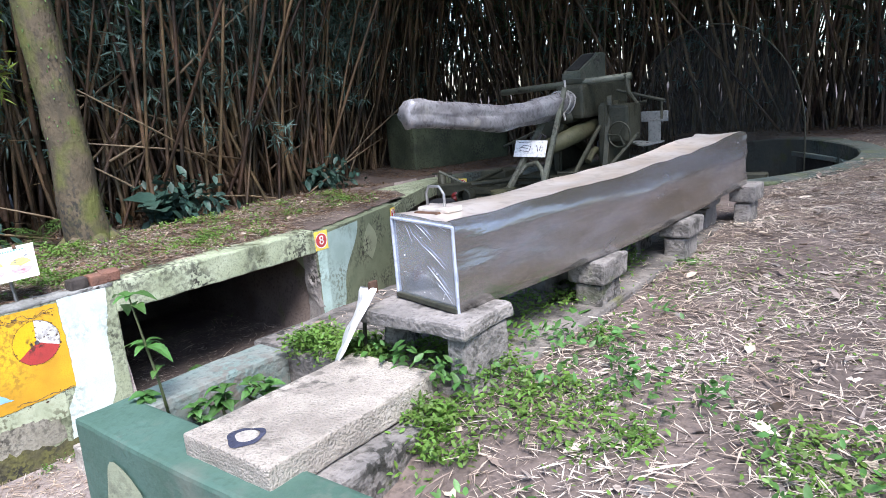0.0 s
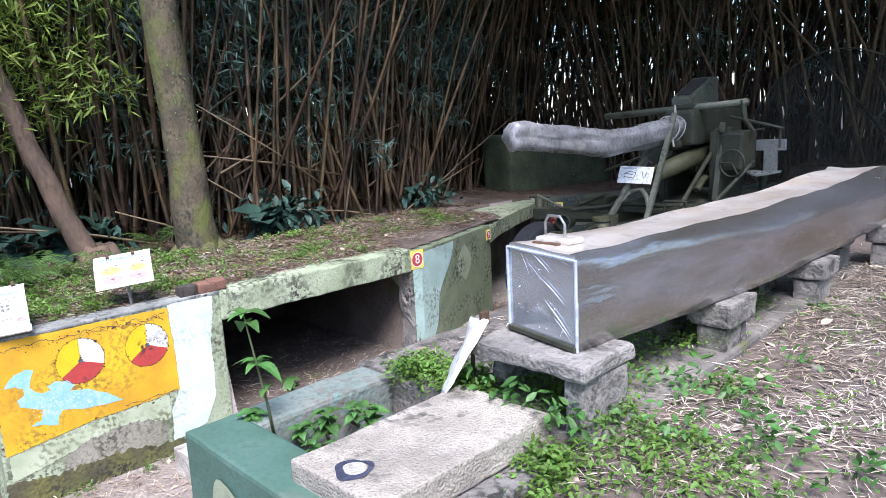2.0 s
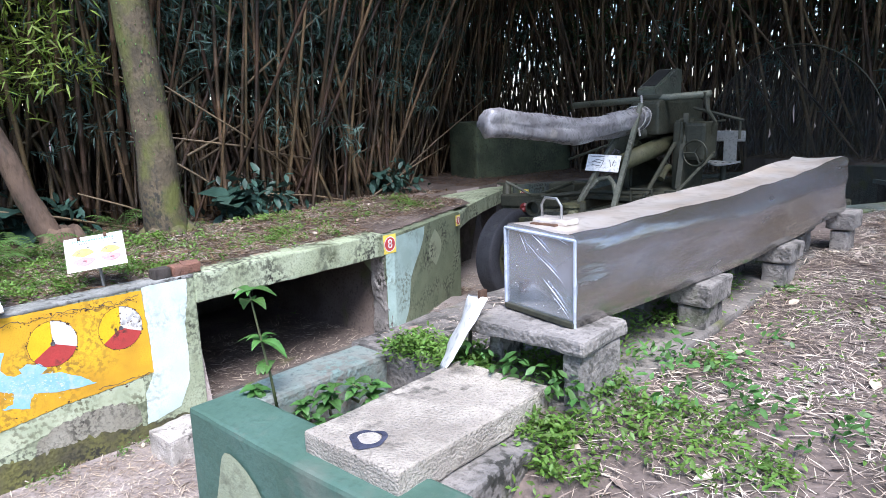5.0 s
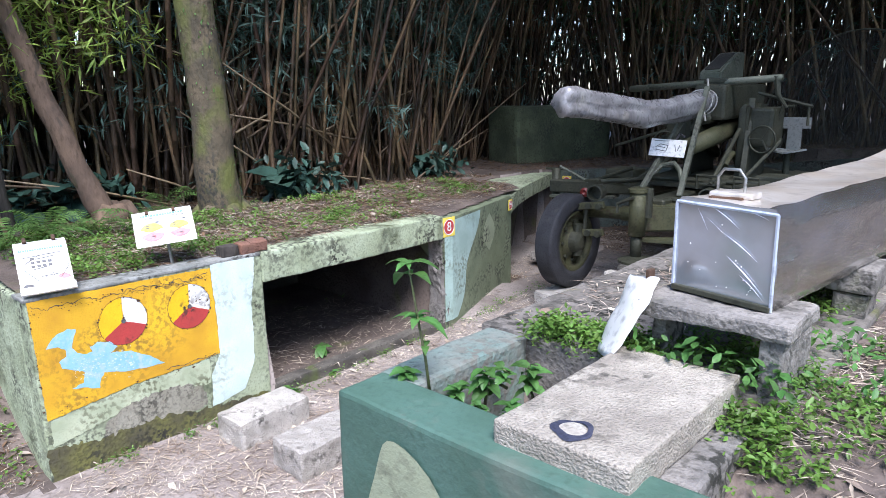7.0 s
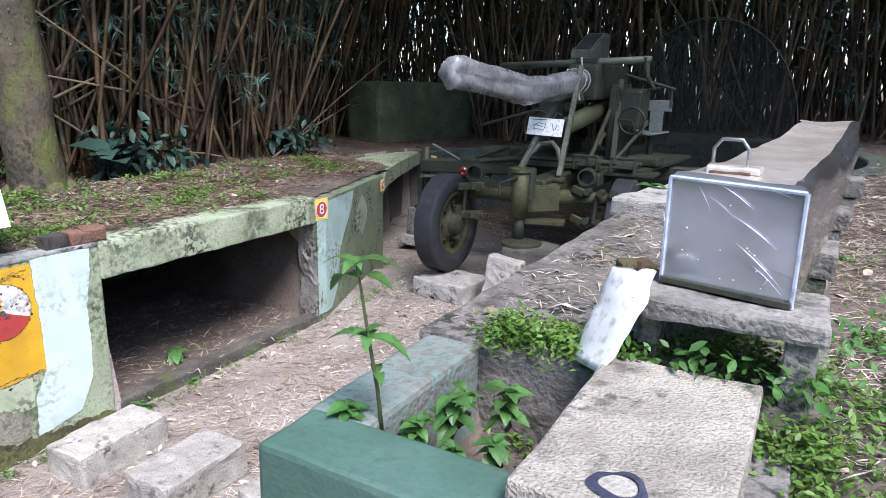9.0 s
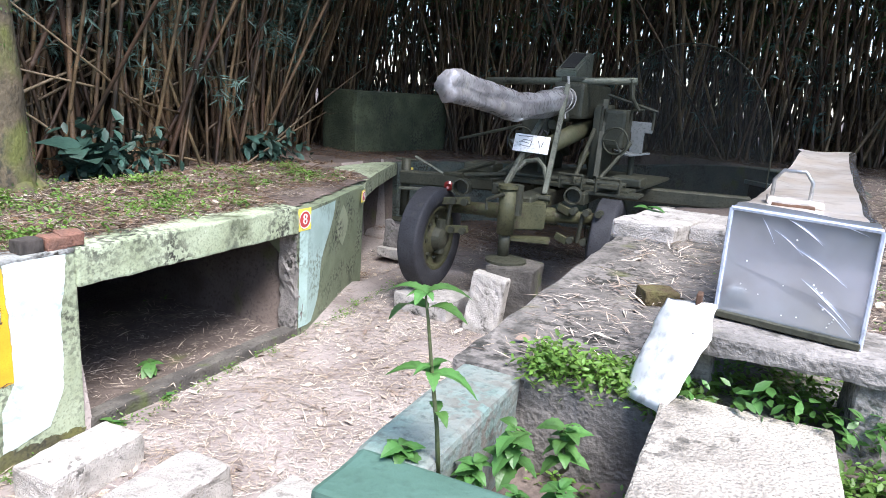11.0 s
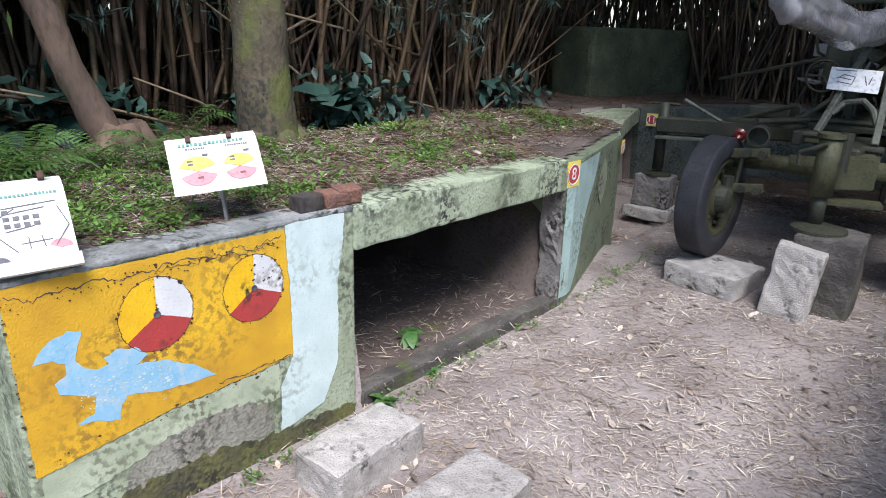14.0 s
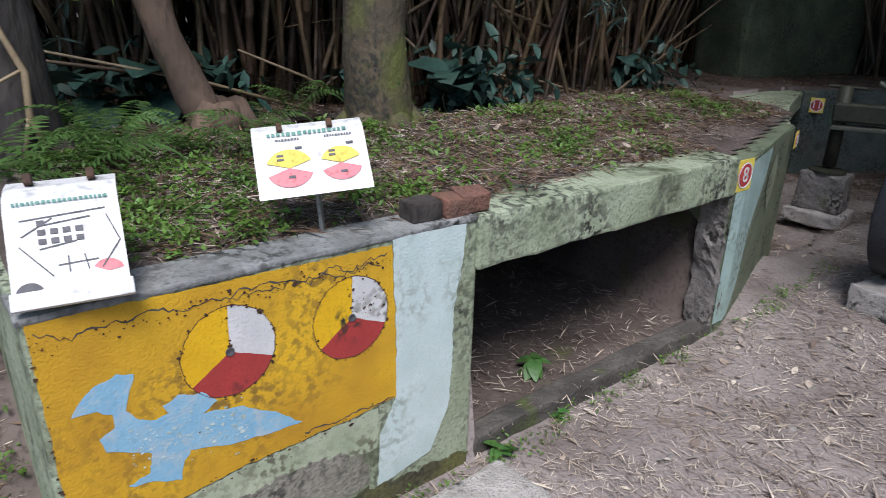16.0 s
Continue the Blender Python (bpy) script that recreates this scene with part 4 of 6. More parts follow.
sector(board, -0.075, -0.12, 0.026, 20, 170, "ink", 0.0034)
for x in (-0.06, 0.06):
    part("clip", block(x - 0.008, x + 0.008, 0.128, 0.15, -0.045, -0.02, 0.002), "rust", board, "rusty clip")
part("foot_rail", block(-0.11, 0.114, -0.155, -0.118, 0.003, 0.02, 0.003), "white", board, "white plastic lower rail")

# bent white sign with crumpled film beside the bench
glove = thing("wrapped_sign", "small sign on a rod wrapped in crumpled white film", "sign")
part("post", tube([(2.56, -0.50, 1.2), (2.565, -0.495, 1.34)], 0.006, 6), "od_dark", glove, "dark rod")
bm = bmesh.new()
rows = []
for j in range(15):
    f = j / 14
    w = 0.055 + 0.022 * math.sin(math.pi * min(1, f * 1.1)) + 0.005 * math.sin(11 * f)
    ax = Vector((2.535 + 0.058 * f, -0.588 + 0.10 * f, 1.245 + 0.205 * f - 0.01 * f * f))
    row = []
    for i in range(14):
        a = 2 * math.pi * i / 14
        curl = 0.018 * smooth(0.55, 1.0, f) * math.cos(a)
        row.append(bm.verts.new(ax + Vector((0.74, -0.67, 0.12)) * w * math.cos(a) + Vector((0.67, 0.74, 0)) * (0.007 * math.sin(a) + curl) + noise.noise_vector(Vector((f * 5, math.cos(a) * 1.5, math.sin(a) * 0.4))) * 0.008))
    rows.append(row)
for p, q in zip(rows, rows[1:]):
    for i in range(14):
        bm.faces.new((p[i], p[(i + 1) % 14], q[(i + 1) % 14], q[i]))
bm.faces.new(rows[0][::-1])
bm.faces.new(rows[-1])
part("film_wrap", bm, "white", glove, "", True)
part("clip", block(2.597, 2.609, -0.50, -0.47, 1.425, 1.462, 0.003), "rust", glove, "rusty clip")


# ---- anti-aircraft gun on its carriage ----
gun = thing("field_gun", "olive drab light anti-aircraft gun with wrapped barrel on wheels", "gun")


def wheel(at, turn):
    prof = [(-0.075, 0.25), (-0.088, 0.29), (-0.09, 0.335), (-0.078, 0.37)]
    for k in range(9):
        x = -0.066 + 0.132 * k / 8
        prof.append((x, 0.385 - (0.008 if k % 2 else 0.0)))
    prof += [(0.078, 0.37), (0.09, 0.335), (0.088, 0.29), (0.075, 0.25), (-0.075, 0.25)]
    w = part("wheel", lathe([(-0.07, 0.255), (-0.075, 0.235), (-0.05, 0.225), (-0.02, 0.21), (0.0, 0.12), (0.02, 0.10), (0.03, 0.0)], 36), "od", gun, "olive steel wheel", True)
    w.matrix_basis = pose(*at, 0, 0, turn)
    part("tyre", lathe(prof, 48), "dark", w, "worn black rubber tyre", True)
    part("inner_rim", lathe([(0.07, 0.255), (0.078, 0.235), (0.06, 0.215), (0.035, 0.205), (0.03, 0.12), (0.055, 0.11), (0.06, 0.0)], 36), "od", w, "", True)
    part("hub", lathe([(0.05, 0.10), (0.11, 0.085), (0.13, 0.05), (0.135, 0.0)], 20), "od_dark", w)
    for k in range(8):
        a = 2 * math.pi * k / 8
        ob = part("wheel_nut", lathe([(0.033, 0.017), (0.055, 0.016), (0.056, 0.0)], 6), "od_dark", w)
        ob.location = (0, 0.16 * math.cos(a), 0.16 * math.sin(a))
    return w


wheel((0.44, 2.62, 0.735), -1)
wheel((1.66, 3.22, 0.735), 3)
part("axle", tube([(0.5, 2.74, 0.97), (1.62, 3.08, 0.97)], 0.05, 14), "od", gun, "", True)
part("axle_sleeve", tube([(0.80, 2.83, 0.97), (1.30, 2.98, 0.97)], 0.062, 14), "od", gun, "", True)
for sx_, (cx, cy), (hx, hy) in ((1, (0.56, 2.76), (0.52, 2.62)), (-1, (1.50, 3.05), (1.56, 3.16))):
    for z in (1.02, 0.80):
        part("suspension_arm", beam((cx - 0.07, cy - 0.13, z), (cx + 0.17 * sx_, cy - 0.1, z + 0.03), 0.03, 0.055), "od", gun)
        for q in (-0.05, 0.05, 0.14):
            part("pin", tube([(cx + q, cy - 0.15, z + 0.015), (cx + q, cy - 0.07, z + 0.015)], 0.026, 12), "od_dark", gun)
    part("spring_link", tube([(cx, cy - 0.11, 0.80), (cx + 0.02, cy - 0.11, 1.02)], 0.016, 8), "od_dark", gun)
    part("knuckle", tube([(hx, hy, 0.62), (hx, hy, 0.88)], 0.04, 12), "od_dark", gun)
    part("lamp_housing", lathe([(-0.06, 0.0), (-0.06, 0.062), (0.06, 0.066), (0.062, 0.055), (-0.02, 0.05), (-0.02, 0.0)], 20), "od_dark", gun, "round drum housing").matrix_basis = pose(cx + 0.08 * sx_, cy - 0.06, 1.14, 0, 0, -80)
lampob = part("tail_lamp", lathe([(-0.03, 0.0), (-0.03, 0.04), (0.02, 0.042), (0.02, 0.0)], 18), "od_dark", gun)
lampob.matrix_basis = pose(0.52, 2.72, 1.13, 0, 0, -75)
part("lens", lathe([(0.021, 0.0), (0.033, 0.02), (0.021, 0.038)], 18), "lens", lampob, "red lamp lens")
jack = part("jack", tube([(1.06, 2.57, 0.86), (1.06, 2.57, 1.2)], 0.062, 18), "od", gun, "", True)
part("jack_ram", tube([(1.06, 2.57, 0.68), (1.06, 2.57, 0.9)], 0.042, 16), "od_dark", jack, "", True)
part("jack_foot", lathe([(0.66, 0.0), (0.66, 0.15), (0.678, 0.15), (0.70, 0.06), (0.70, 0.0)], 28, "z"), "od_dark", jack).location = (1.09, 2.56, 0)
part("jack_cap", tube([(1.06, 2.57, 1.19), (1.06, 2.57, 1.215)], 0.075, 18), "od", jack)
part("jack_screw", tube([(1.13, 2.60, 1.0), (1.13, 2.60, 1.22)], [0.03, 0.034], 12), "od_dark", jack)
part("jack_crank", tube([(1.06, 2.50, 1.16), (0.93, 2.50, 1.10), (0.93, 2.50, 1.03)], 0.013, 8), "od_dark", jack)
part("jack_bracket", prism([(1.05, 2.60), (1.28, 2.80), (1.2, 3.0), (1.0, 2.86)], 0.88, 1.08, 0.012), "od", gun)
part("skid_plate", prism([(1.08, 2.62), (1.36, 2.70), (1.32, 2.84), (1.06, 2.74)], 0.80, 0.83, 0.005), "od", gun)
# chassis
part("drawbar", beam((1.1, 2.75, 1.05), (1.08, 5.6, 1.05), 0.16, 0.14), "od_dark", gun)
part("side_rail", beam((0.75, 3.1, 1.1), (0.75, 5.2, 1.1), 0.06, 0.09), "od_dark", gun)
part("side_rail", beam((1.45, 3.1, 1.1), (1.45, 5.2, 1.1), 0.06, 0.09), "od_dark", gun)
part("platform", prism([(0.62, 3.35), (1.75, 3.35), (1.85, 4.9), (0.45, 4.9)], 1.14, 1.17, 0.006), "od_dark", gun, "dark steel gunner's platform")
part("footboard", prism([(0.25, 3.15), (0.72, 3.1), (0.75, 3.4), (0.35, 3.5)], 1.15, 1.175, 0.006), "od_dark", gun)
part("footboard", prism([(1.45, 3.2), (1.85, 3.25), (1.85, 3.5), (1.45, 3.45)], 1.13, 1.155, 0.006), "od_dark", gun)
for x in (1.33, 1.62):
    part("pedal", block(x - 0.08, x + 0.08, 3.2, 3.38, 1.19, 1.21, 0.004), "od_dark", gun).matrix_basis = pose(0, 0, 0)
    part("pedal_guard", tube([(x - 0.09, 3.2, 1.16), (x - 0.09, 3.2, 1.27), (x + 0.09, 3.2, 1.27), (x + 0.09, 3.2, 1.16)], 0.012, 8), "od_dark", gun)
# outriggers
part("outrigger", beam((0.85, 4.0, 1.04), (-0.50, 3.78, 1.0), 0.12, 0.13), "od_dark", gun)
part("outrigger_flange", beam((0.2, 3.87, 0.93), (-0.48, 3.76, 0.90), 0.15, 0.025), "gunsteel", gun)
part("outrigger", beam((1.3, 4.3, 1.04), (2.6, 4.4, 1.06), 0.12, 0.13), "od_dark", gun)
part("outrigger_jack", tube([(-0.46, 3.80, 0.62), (-0.46, 3.80, 1.18)], 0.045, 14), "od_dark", gun, "", True)
part("jack_foot", lathe([(0.572, 0.0), (0.572, 0.12), (0.588, 0.12), (0.60, 0.05), (0.60, 0.0)], 24, "z"), "od_dark", gun).location = (-0.46, 3.80, 0)
part("jack_handle", tube([(-0.57, 3.78, 1.17), (-0.34, 3.82, 1.17)], 0.012, 8), "od_dark", gun)
part("locking_lever", tube([(0.15, 3.4, 1.12), (-0.1, 3.3, 1.26)], 0.014, 8), "gunsteel", gun)
# travel lock
part("lock_leg", beam((0.885, 2.98, 1.16), (1.03, 3.60, 1.88), 0.035, 0.045), "gunsteel", gun)
part("lock_leg", beam((1.21, 2.95, 1.12), (1.11, 3.62, 1.95), 0.04, 0.045), "gunsteel", gun)
part("lock_brace", tube([(0.92, 3.10, 1.27), (0.97, 3.15, 1.34), (1.07, 3.15, 1.36), (1.14, 3.10, 1.31), (1.19, 3.04, 1.22)], 0.02, 8), "gunsteel", gun)
for x, y, z in ((0.885, 2.98, 1.15), (1.21, 2.95, 1.10)):
    part("lock_foot", block(x - 0.05, x + 0.05, y - 0.04, y + 0.04, z - 0.05, z + 0.02, 0.01), "od", gun)
    part("lock_clevis", tube([(x - 0.06, y - 0.03, z), (x + 0.06, y - 0.03, z)], 0.022, 10), "od_dark", gun)
# barrel under its cover
bm = bmesh.new()
rows = []
for j in range(46):
    f = j / 45
    y = 3.75 - 2.12 * f
    r = 0.088 - 0.018 * smooth(0.05, 0.35, f) - 0.006 * smooth(0.6, 0.85, f) + 0.014 * smooth(0.9, 0.96, f)
    c = Vector((1.07 - 0.10 * f, y, 1.84 - 0.075 * math.sin(math.pi * min(1, f * 1.05)) + 0.025 * f))
    row = []
    for i in range(22):
        a = 2 * math.pi * i / 22
        fold = 0.010 * math.sin(3 * a + 5 * f) - 0.012 * math.cos(2 * a) + 0.026 * noise.noise(Vector((f * 5, math.cos(a) * 1.8, math.sin(a) * 1.8))) + 0.012 * abs(noise.noise(Vector((f * 13 + a, math.cos(a) * 2.5, math.sin(a) * 2.5))))
        sag = 0.03 * (math.sin(a) < -0.3) * math.sin(math.pi * f)
        row.append(bm.verts.new(c + Vector((math.cos(a) * (r * 0.92 + fold), 0, math.sin(a) * (r + fold) - sag))))
    rows.append(row)
for p, q in zip(rows, rows[1:]):
    for i in range(22):
        bm.faces.new((p[i], p[(i + 1) % 22], q[(i + 1) % 22], q[i]))
bm.faces.new(rows[-1])
bm.faces.new(rows[0][::-1])
cover = part("barrel_cover", bm, "canvas", gun, "creased dusty tarpaulin round the barrel", True)
for f, rr in ((0.03, 0.105), (0.07, 0.102)):
    y = 3.75 - 2.12 * f
    part("tie_rope", tube([(1.07 - 0.1 * f + rr * math.cos(a), y + 0.02 * math.sin(2 * a), 1.83 + rr * math.sin(a)) for a in [2 * math.pi * k / 20 for k in range(21)]], 0.005, 6), "rope", cover, "grey tie rope")
part("tie_rope", tube([(1.10, 3.64, 2.02), (1.13, 3.60, 1.9), (1.11, 3.58, 1.75), (1.13, 3.57, 1.68)], 0.010, 6), "rope", cover, "grey tie rope")
part("cross_tube", tube([(0.25, 3.96, 1.955), (1.62, 3.84, 2.015)], 0.03, 14), "gunsteel", gun, "", True)
part("tube_clamp", tube([(1.58, 3.84, 2.03), (1.60, 3.84, 1.88), (1.66, 3.88, 1.78)], [0.03, 0.02, 0.012], 8), "od_dark", gun)
# mount: cradle, yoke, breech casing
part("cradle", block(0.95, 1.22, 3.75, 4.75, 1.68, 1.98, 0.03, 6, 0.004, 3), "od_dark", gun, "olive breech casing")
part("breech_lid", block(0.98, 1.19, 3.85, 4.6, 1.98, 2.03, 0.015), "od_dark", gun)
part("equilibrator", tube([(1.12, 3.3, 1.48), (1.16, 4.3, 1.62)], [0.07, 0.085], 16), "od", gun, "", True)
part("recoil_spring", tube([(1.05, 3.68, 1.70), (1.06, 4.6, 1.72)], 0.06, 16), "od_dark", gun, "", True)
for x in (0.86, 1.32):
    part("yoke", prism([(x - 0.04, 3.9), (x + 0.04, 3.9), (x + 0.04, 4.45), (x - 0.04, 4.45)], 1.17, 1.80, 0.02), "od_dark", gun)
    part("trunnion", tube([(x - 0.07, 4.15, 1.74), (x + 0.07, 4.15, 1.74)], 0.075, 18), "od_dark", gun)
part("yoke_rib", beam((1.38, 3.82, 1.2), (1.34, 4.05, 1.85), 0.05, 0.07), "od_dark", gun)
part("pedestal", lathe([(1.0, 0.0), (1.0, 0.36), (1.14, 0.36), (1.2, 0.28), (1.22, 0.0)], 32, "z"), "od_dark", gun).location = (1.09, 4.15, 0)
part("gearbox", block(1.36, 1.55, 3.95, 4.25, 1.45, 1.78, 0.03, 4, 0.004, 5), "od_dark", gun)
part("gearbox", block(0.62, 0.82, 3.95, 4.25, 1.40, 1.72, 0.03, 4, 0.004, 6), "od_dark", gun)
part("elevating_arc", tube([(1.25, 3.75 + 0.05 * k, 1.30 + 0.09 * math.sin(k * 0.5)) for k in range(9)], 0.03, 8), "od", gun)
sight = bmesh.new()
pts = [(4.05, 2.02), (4.05, 2.09), (4.48, 2.27), (4.62, 2.27), (4.62, 2.03)]
a_, b_ = [[sight.verts.new((x, y, z)) for y, z in pts] for x in (0.86, 1.05)]
for k in range(5):
    sight.faces.new((a_[k], a_[(k + 1) % 5], b_[(k + 1) % 5], b_[k]))
sight.faces.new(a_[::-1])
sight.faces.new(b_)
bmesh.ops.bevel(sight, geom=sight.edges[:], offset=0.012, segments=2, affect="EDGES")
hopper = part("loading_hopper", sight, "gunsteel", gun, "sloped grey loading hopper")
# near-black bar on the closed hopper draws its shaded mouth
part("hopper_mouth", beam((0.955, 4.09, 2.112), (0.955, 4.44, 2.259), 0.13, 0.006), "hollow_shade", hopper, "near-black strip for the shaded open mouth")


def gunner_seat(x, side):
    bm = bmesh.new()
    pan = [(x + 0.17 * math.cos(a) * (1.0 if math.sin(a) < 0 else 0.85), 4.42 + 0.15 * math.sin(a)) for a in [2 * math.pi * k / 24 for k in range(24)]]
    lo = [bm.verts.new((p, q, 1.375 + 0.03 * abs(p - x) / 0.17)) for p, q in pan]
    hi = [bm.verts.new((p, q, 1.39 + 0.03 * abs(p - x) / 0.17)) for p, q in pan]
    c0, c1 = bm.verts.new((x, 4.42, 1.365)), bm.verts.new((x, 4.42, 1.378))
    for k in range(24):
        bm.faces.new((lo[k], lo[(k + 1) % 24], hi[(k + 1) % 24], hi[k]))
        bm.faces.new((lo[(k + 1) % 24], lo[k], c0))
        bm.faces.new((hi[k], hi[(k + 1) % 24], c1))
    s = part("seat", bm, "seatgrey", gun, "pale grey perforated steel seat")
    for k in range(6):
        a = math.pi * (k + 0.5) / 6 + math.pi
        # near-black discs on the pan draw the shaded holes
        part("seat_hole", lathe([(0.0, 0.0), (0.002, 0.013), (0.0, 0.014)], 10, "z"), "hollow_shade", s).location = (x + 0.125 * math.cos(a), 4.42 + 0.11 * math.sin(a), 1.406)
    part("backrest", block(x - 0.13, x + 0.13, 4.58, 4.60, 1.58, 1.68, 0.008), "seatgrey", gun, "pale grey steel backrest")
    part("backrest_strip", prism([(x - 0.06, 4.575), (x + 0.06, 4.575), (x + 0.06, 4.592), (x - 0.06, 4.592)], 1.385, 1.585, 0.004), "seatgrey", gun)
    part("seat_post", tube([(x, 4.42, 1.16), (x, 4.42, 1.37)], 0.028, 12), "od_dark", gun)
    part("crank", tube([(x - 0.12 * side, 4.2, 1.55), (x - 0.02 * side, 4.1, 1.62), (x + 0.02 * side, 4.08, 1.78), (x + 0.12 * side, 4.06, 1.79)], 0.012, 8), "od_dark", gun)
    part("crank_shaft", tube([(x - 0.2 * side, 4.15, 1.56), (x + 0.02 * side, 4.15, 1.50)], 0.018, 8), "od_dark", gun)


def handwheel(at, r, turn):
    w = part("handwheel", lathe([(-0.008, r), (0.0, r + 0.009), (0.008, r), (0.0, r - 0.009), (-0.008, r)], 28), "od_dark", gun, "", True)
    w.matrix_basis = pose(*at, 0, 0, turn)
    for k in range(3):
        a = 2 * math.pi * k / 3
        part("spoke", tube([(0, 0, 0), (0, r * math.cos(a), r * math.sin(a))], 0.008, 6), "od_dark", w)


handwheel((1.50, 3.86, 1.52), 0.11, 80)
handwheel((0.66, 3.86, 1.46), 0.11, 100)
for a, b, r in (((0.7, 3.3, 1.2), (0.95, 3.9, 1.5), 0.018), ((1.35, 3.2, 1.2), (1.3, 3.9, 1.6), 0.018), ((0.4, 3.5, 1.18), (1.7, 3.5, 1.2), 0.022), ((1.45, 3.6, 1.2), (1.6, 4.0, 1.5), 0.016), ((1.3, 4.3, 1.9), (1.75, 4.3, 1.78), 0.014), ((1.72, 4.3, 1.79), (1.72, 4.3, 1.62), 0.012), ((0.3, 3.3, 1.16), (0.7, 3.2, 1.3), 0.016), ((0.55, 2.9, 1.2), (0.75, 3.3, 1.2), 0.02)):
    part("control_rod", tube([a, b], r, 8), "od_dark", gun)
part("ready_box", block(0.35, 0.62, 3.35, 3.6, 1.18, 1.26, 0.015, 3, 0.004, 2), "od_dark", gun)
part("ready_box", block(1.55, 1.8, 3.6, 3.85, 1.18, 1.25, 0.015, 3, 0.004, 4), "od_dark", gun)
part("balance_spring", tube([(0.98, 3.75, 1.62), (0.93, 4.4, 1.35)], 0.045, 12), "od", gun)
gunner_seat(1.55, 1)
gunner_seat(0.52, -1)
part("leaning_rod", tube([(-0.55, 5.2, 1.32), (0.75, 4.0, 1.62)], 0.016, 8), "gunsteel", gun)
# dark net hung on a hoop behind the gun
shade = thing("net_screen", "dark shade net on a half-round hoop behind the gun", "net")
hoop = [(1.83 + 0.87 * math.cos(math.pi * k / 24), 5.45, 1.35 + 1.12 * math.sin(math.pi * k / 24)) for k in range(25)]
hoop = [(2.70, 5.45, 0.2)] + hoop + [(0.96, 5.45, 0.2)]
part("hoop", tube(hoop, 0.007, 6), "od_dark", shade, "thin dark hoop", True)
bm = bmesh.new()
rows = []
for k in range(13):
    (x0, _, z0), (x1, _, z1) = hoop[k], hoop[26 - k]
    rows.append([bm.verts.new((x0 + (x1 - x0) * i / 16, 5.45 + 0.10 * math.sin(math.pi * i / 16) + 0.02 * math.sin(k + i), z0 - 0.01)) for i in range(17)])
for p, q in zip(rows, rows[1:]):
    for i in range(16):
        bm.faces.new((p[i], p[i + 1], q[i + 1], q[i]))
part("netting", bm, "net", shade, "fine black see-through netting", True)
gsign = thing("gun_sign", "small white sign with a line drawing tied to the gun", "sign")
board = part("board", block(-0.14, 0.14, -0.075, 0.075, -0.002, 0.003, 0.001), "white", gsign)
board.matrix_basis = pose(0.99, 3.19, 1.475, 62, 3, 12)
for p, q in (((-0.10, 0.0), (-0.06, 0.03)), ((-0.06, 0.03), (0.0, 0.02)), ((0.0, 0.02), (-0.01, -0.03)), ((-0.01, -0.03), (-0.09, -0.02)), ((-0.09, 0.01), (-0.02, 0.0)), ((0.05, 0.03), (0.07, -0.03)), ((0.09, 0.03), (0.08, -0.02)), ((-0.11, 0.055), (0.0, 0.06))):
    part("print_line", beam((*p, 0.0036), (*q, 0.0036), 0.006, 0.001), "ink", board)
part("tie_rope", tube([(1.02, 3.25, 1.52), (1.03, 3.32, 1.58), (1.08, 3.3, 1.56)], 0.012, 6), "dark", gsign)


# ---- trees ----
def tree(at, pts, radii, material, label, crown=0, seed=0, flare=0.0):
    ob = thing("tree", label, "tree", at)
    fine_pts, fine_r = [], []
    for i in range(len(pts) - 1):
        for k in range(6):
            f = k / 6
            p = Vector(pts[i]).lerp(Vector(pts[i + 1]), f)
            fine_pts.append(p + noise.noise_vector(p * 2 + Vector((seed, 0, 0))) * 0.03)
            fine_r.append(radii[i] + (radii[i + 1] - radii[i]) * f)
    bm = tube(fine_pts, fine_r, 18)
    for v in bm.verts:
        v.co += noise.noise_vector(v.co * 9 + Vector((seed, 3, 0))) * 0.012 + noise.noise_vector(v.co * Vector((30, 30, 10))) * 0.004
    trunk = part("trunk", bm, material, ob, "", True)
    if flare:
        for k in range(6):
            a = 2 * math.pi * k / 6 + seed
            ln = flare * (0.7 + 0.5 * ((k * 7) % 3))
            route = [(math.cos(a) * radii[0] * 0.4, math.sin(a) * radii[0] * 0.4, 0.16), (math.cos(a) * radii[0] * 1.1, math.sin(a) * radii[0] * 1.1, 0.06), (math.cos(a + 0.2) * ln * 1.4, math.sin(a + 0.2) * ln * 1.4, 0.02), (math.cos(a + 0.4) * ln * 2.2, math.sin(a + 0.4) * ln * 2.2, -0.04)]
            part("root", tube(route, [0.085, 0.06, 0.042, 0.015], 10), material, ob, "", True)
    top = Vector(pts[-1])
    centres = []
    for k in range(5):
        a = 2.4 * k + seed
        tip = top + Vector((math.cos(a) * 1.3, math.sin(a) * 1.3, 0.7 + 0.2 * k))
        part("branch", tube([top - Vector((0, 0, 0.15 * k)), (top + tip) / 2 + Vector((0, 0, 0.15)), tip], [radii[-1] * 0.7, radii[-1] * 0.4, 0.012], 8), material, ob)
        centres += [tip, (top + tip) / 2]
    n = crown
    if n:
        c = np.array([list(centres[i % len(centres)]) for i in range(n)]) + rng.normal(0, 0.42, (n, 3)) + np.array(at)
        leaves = scatter("crown", LEAF, placed(c - np.array(at), rots(n, None, 0.7), rng.uniform(0.08, 0.15, n)), "leaf", "", "")
        for key in ("label", "category", "kind"):
            if key in leaves:
                del leaves[key]
        leaves.parent = ob
    return ob


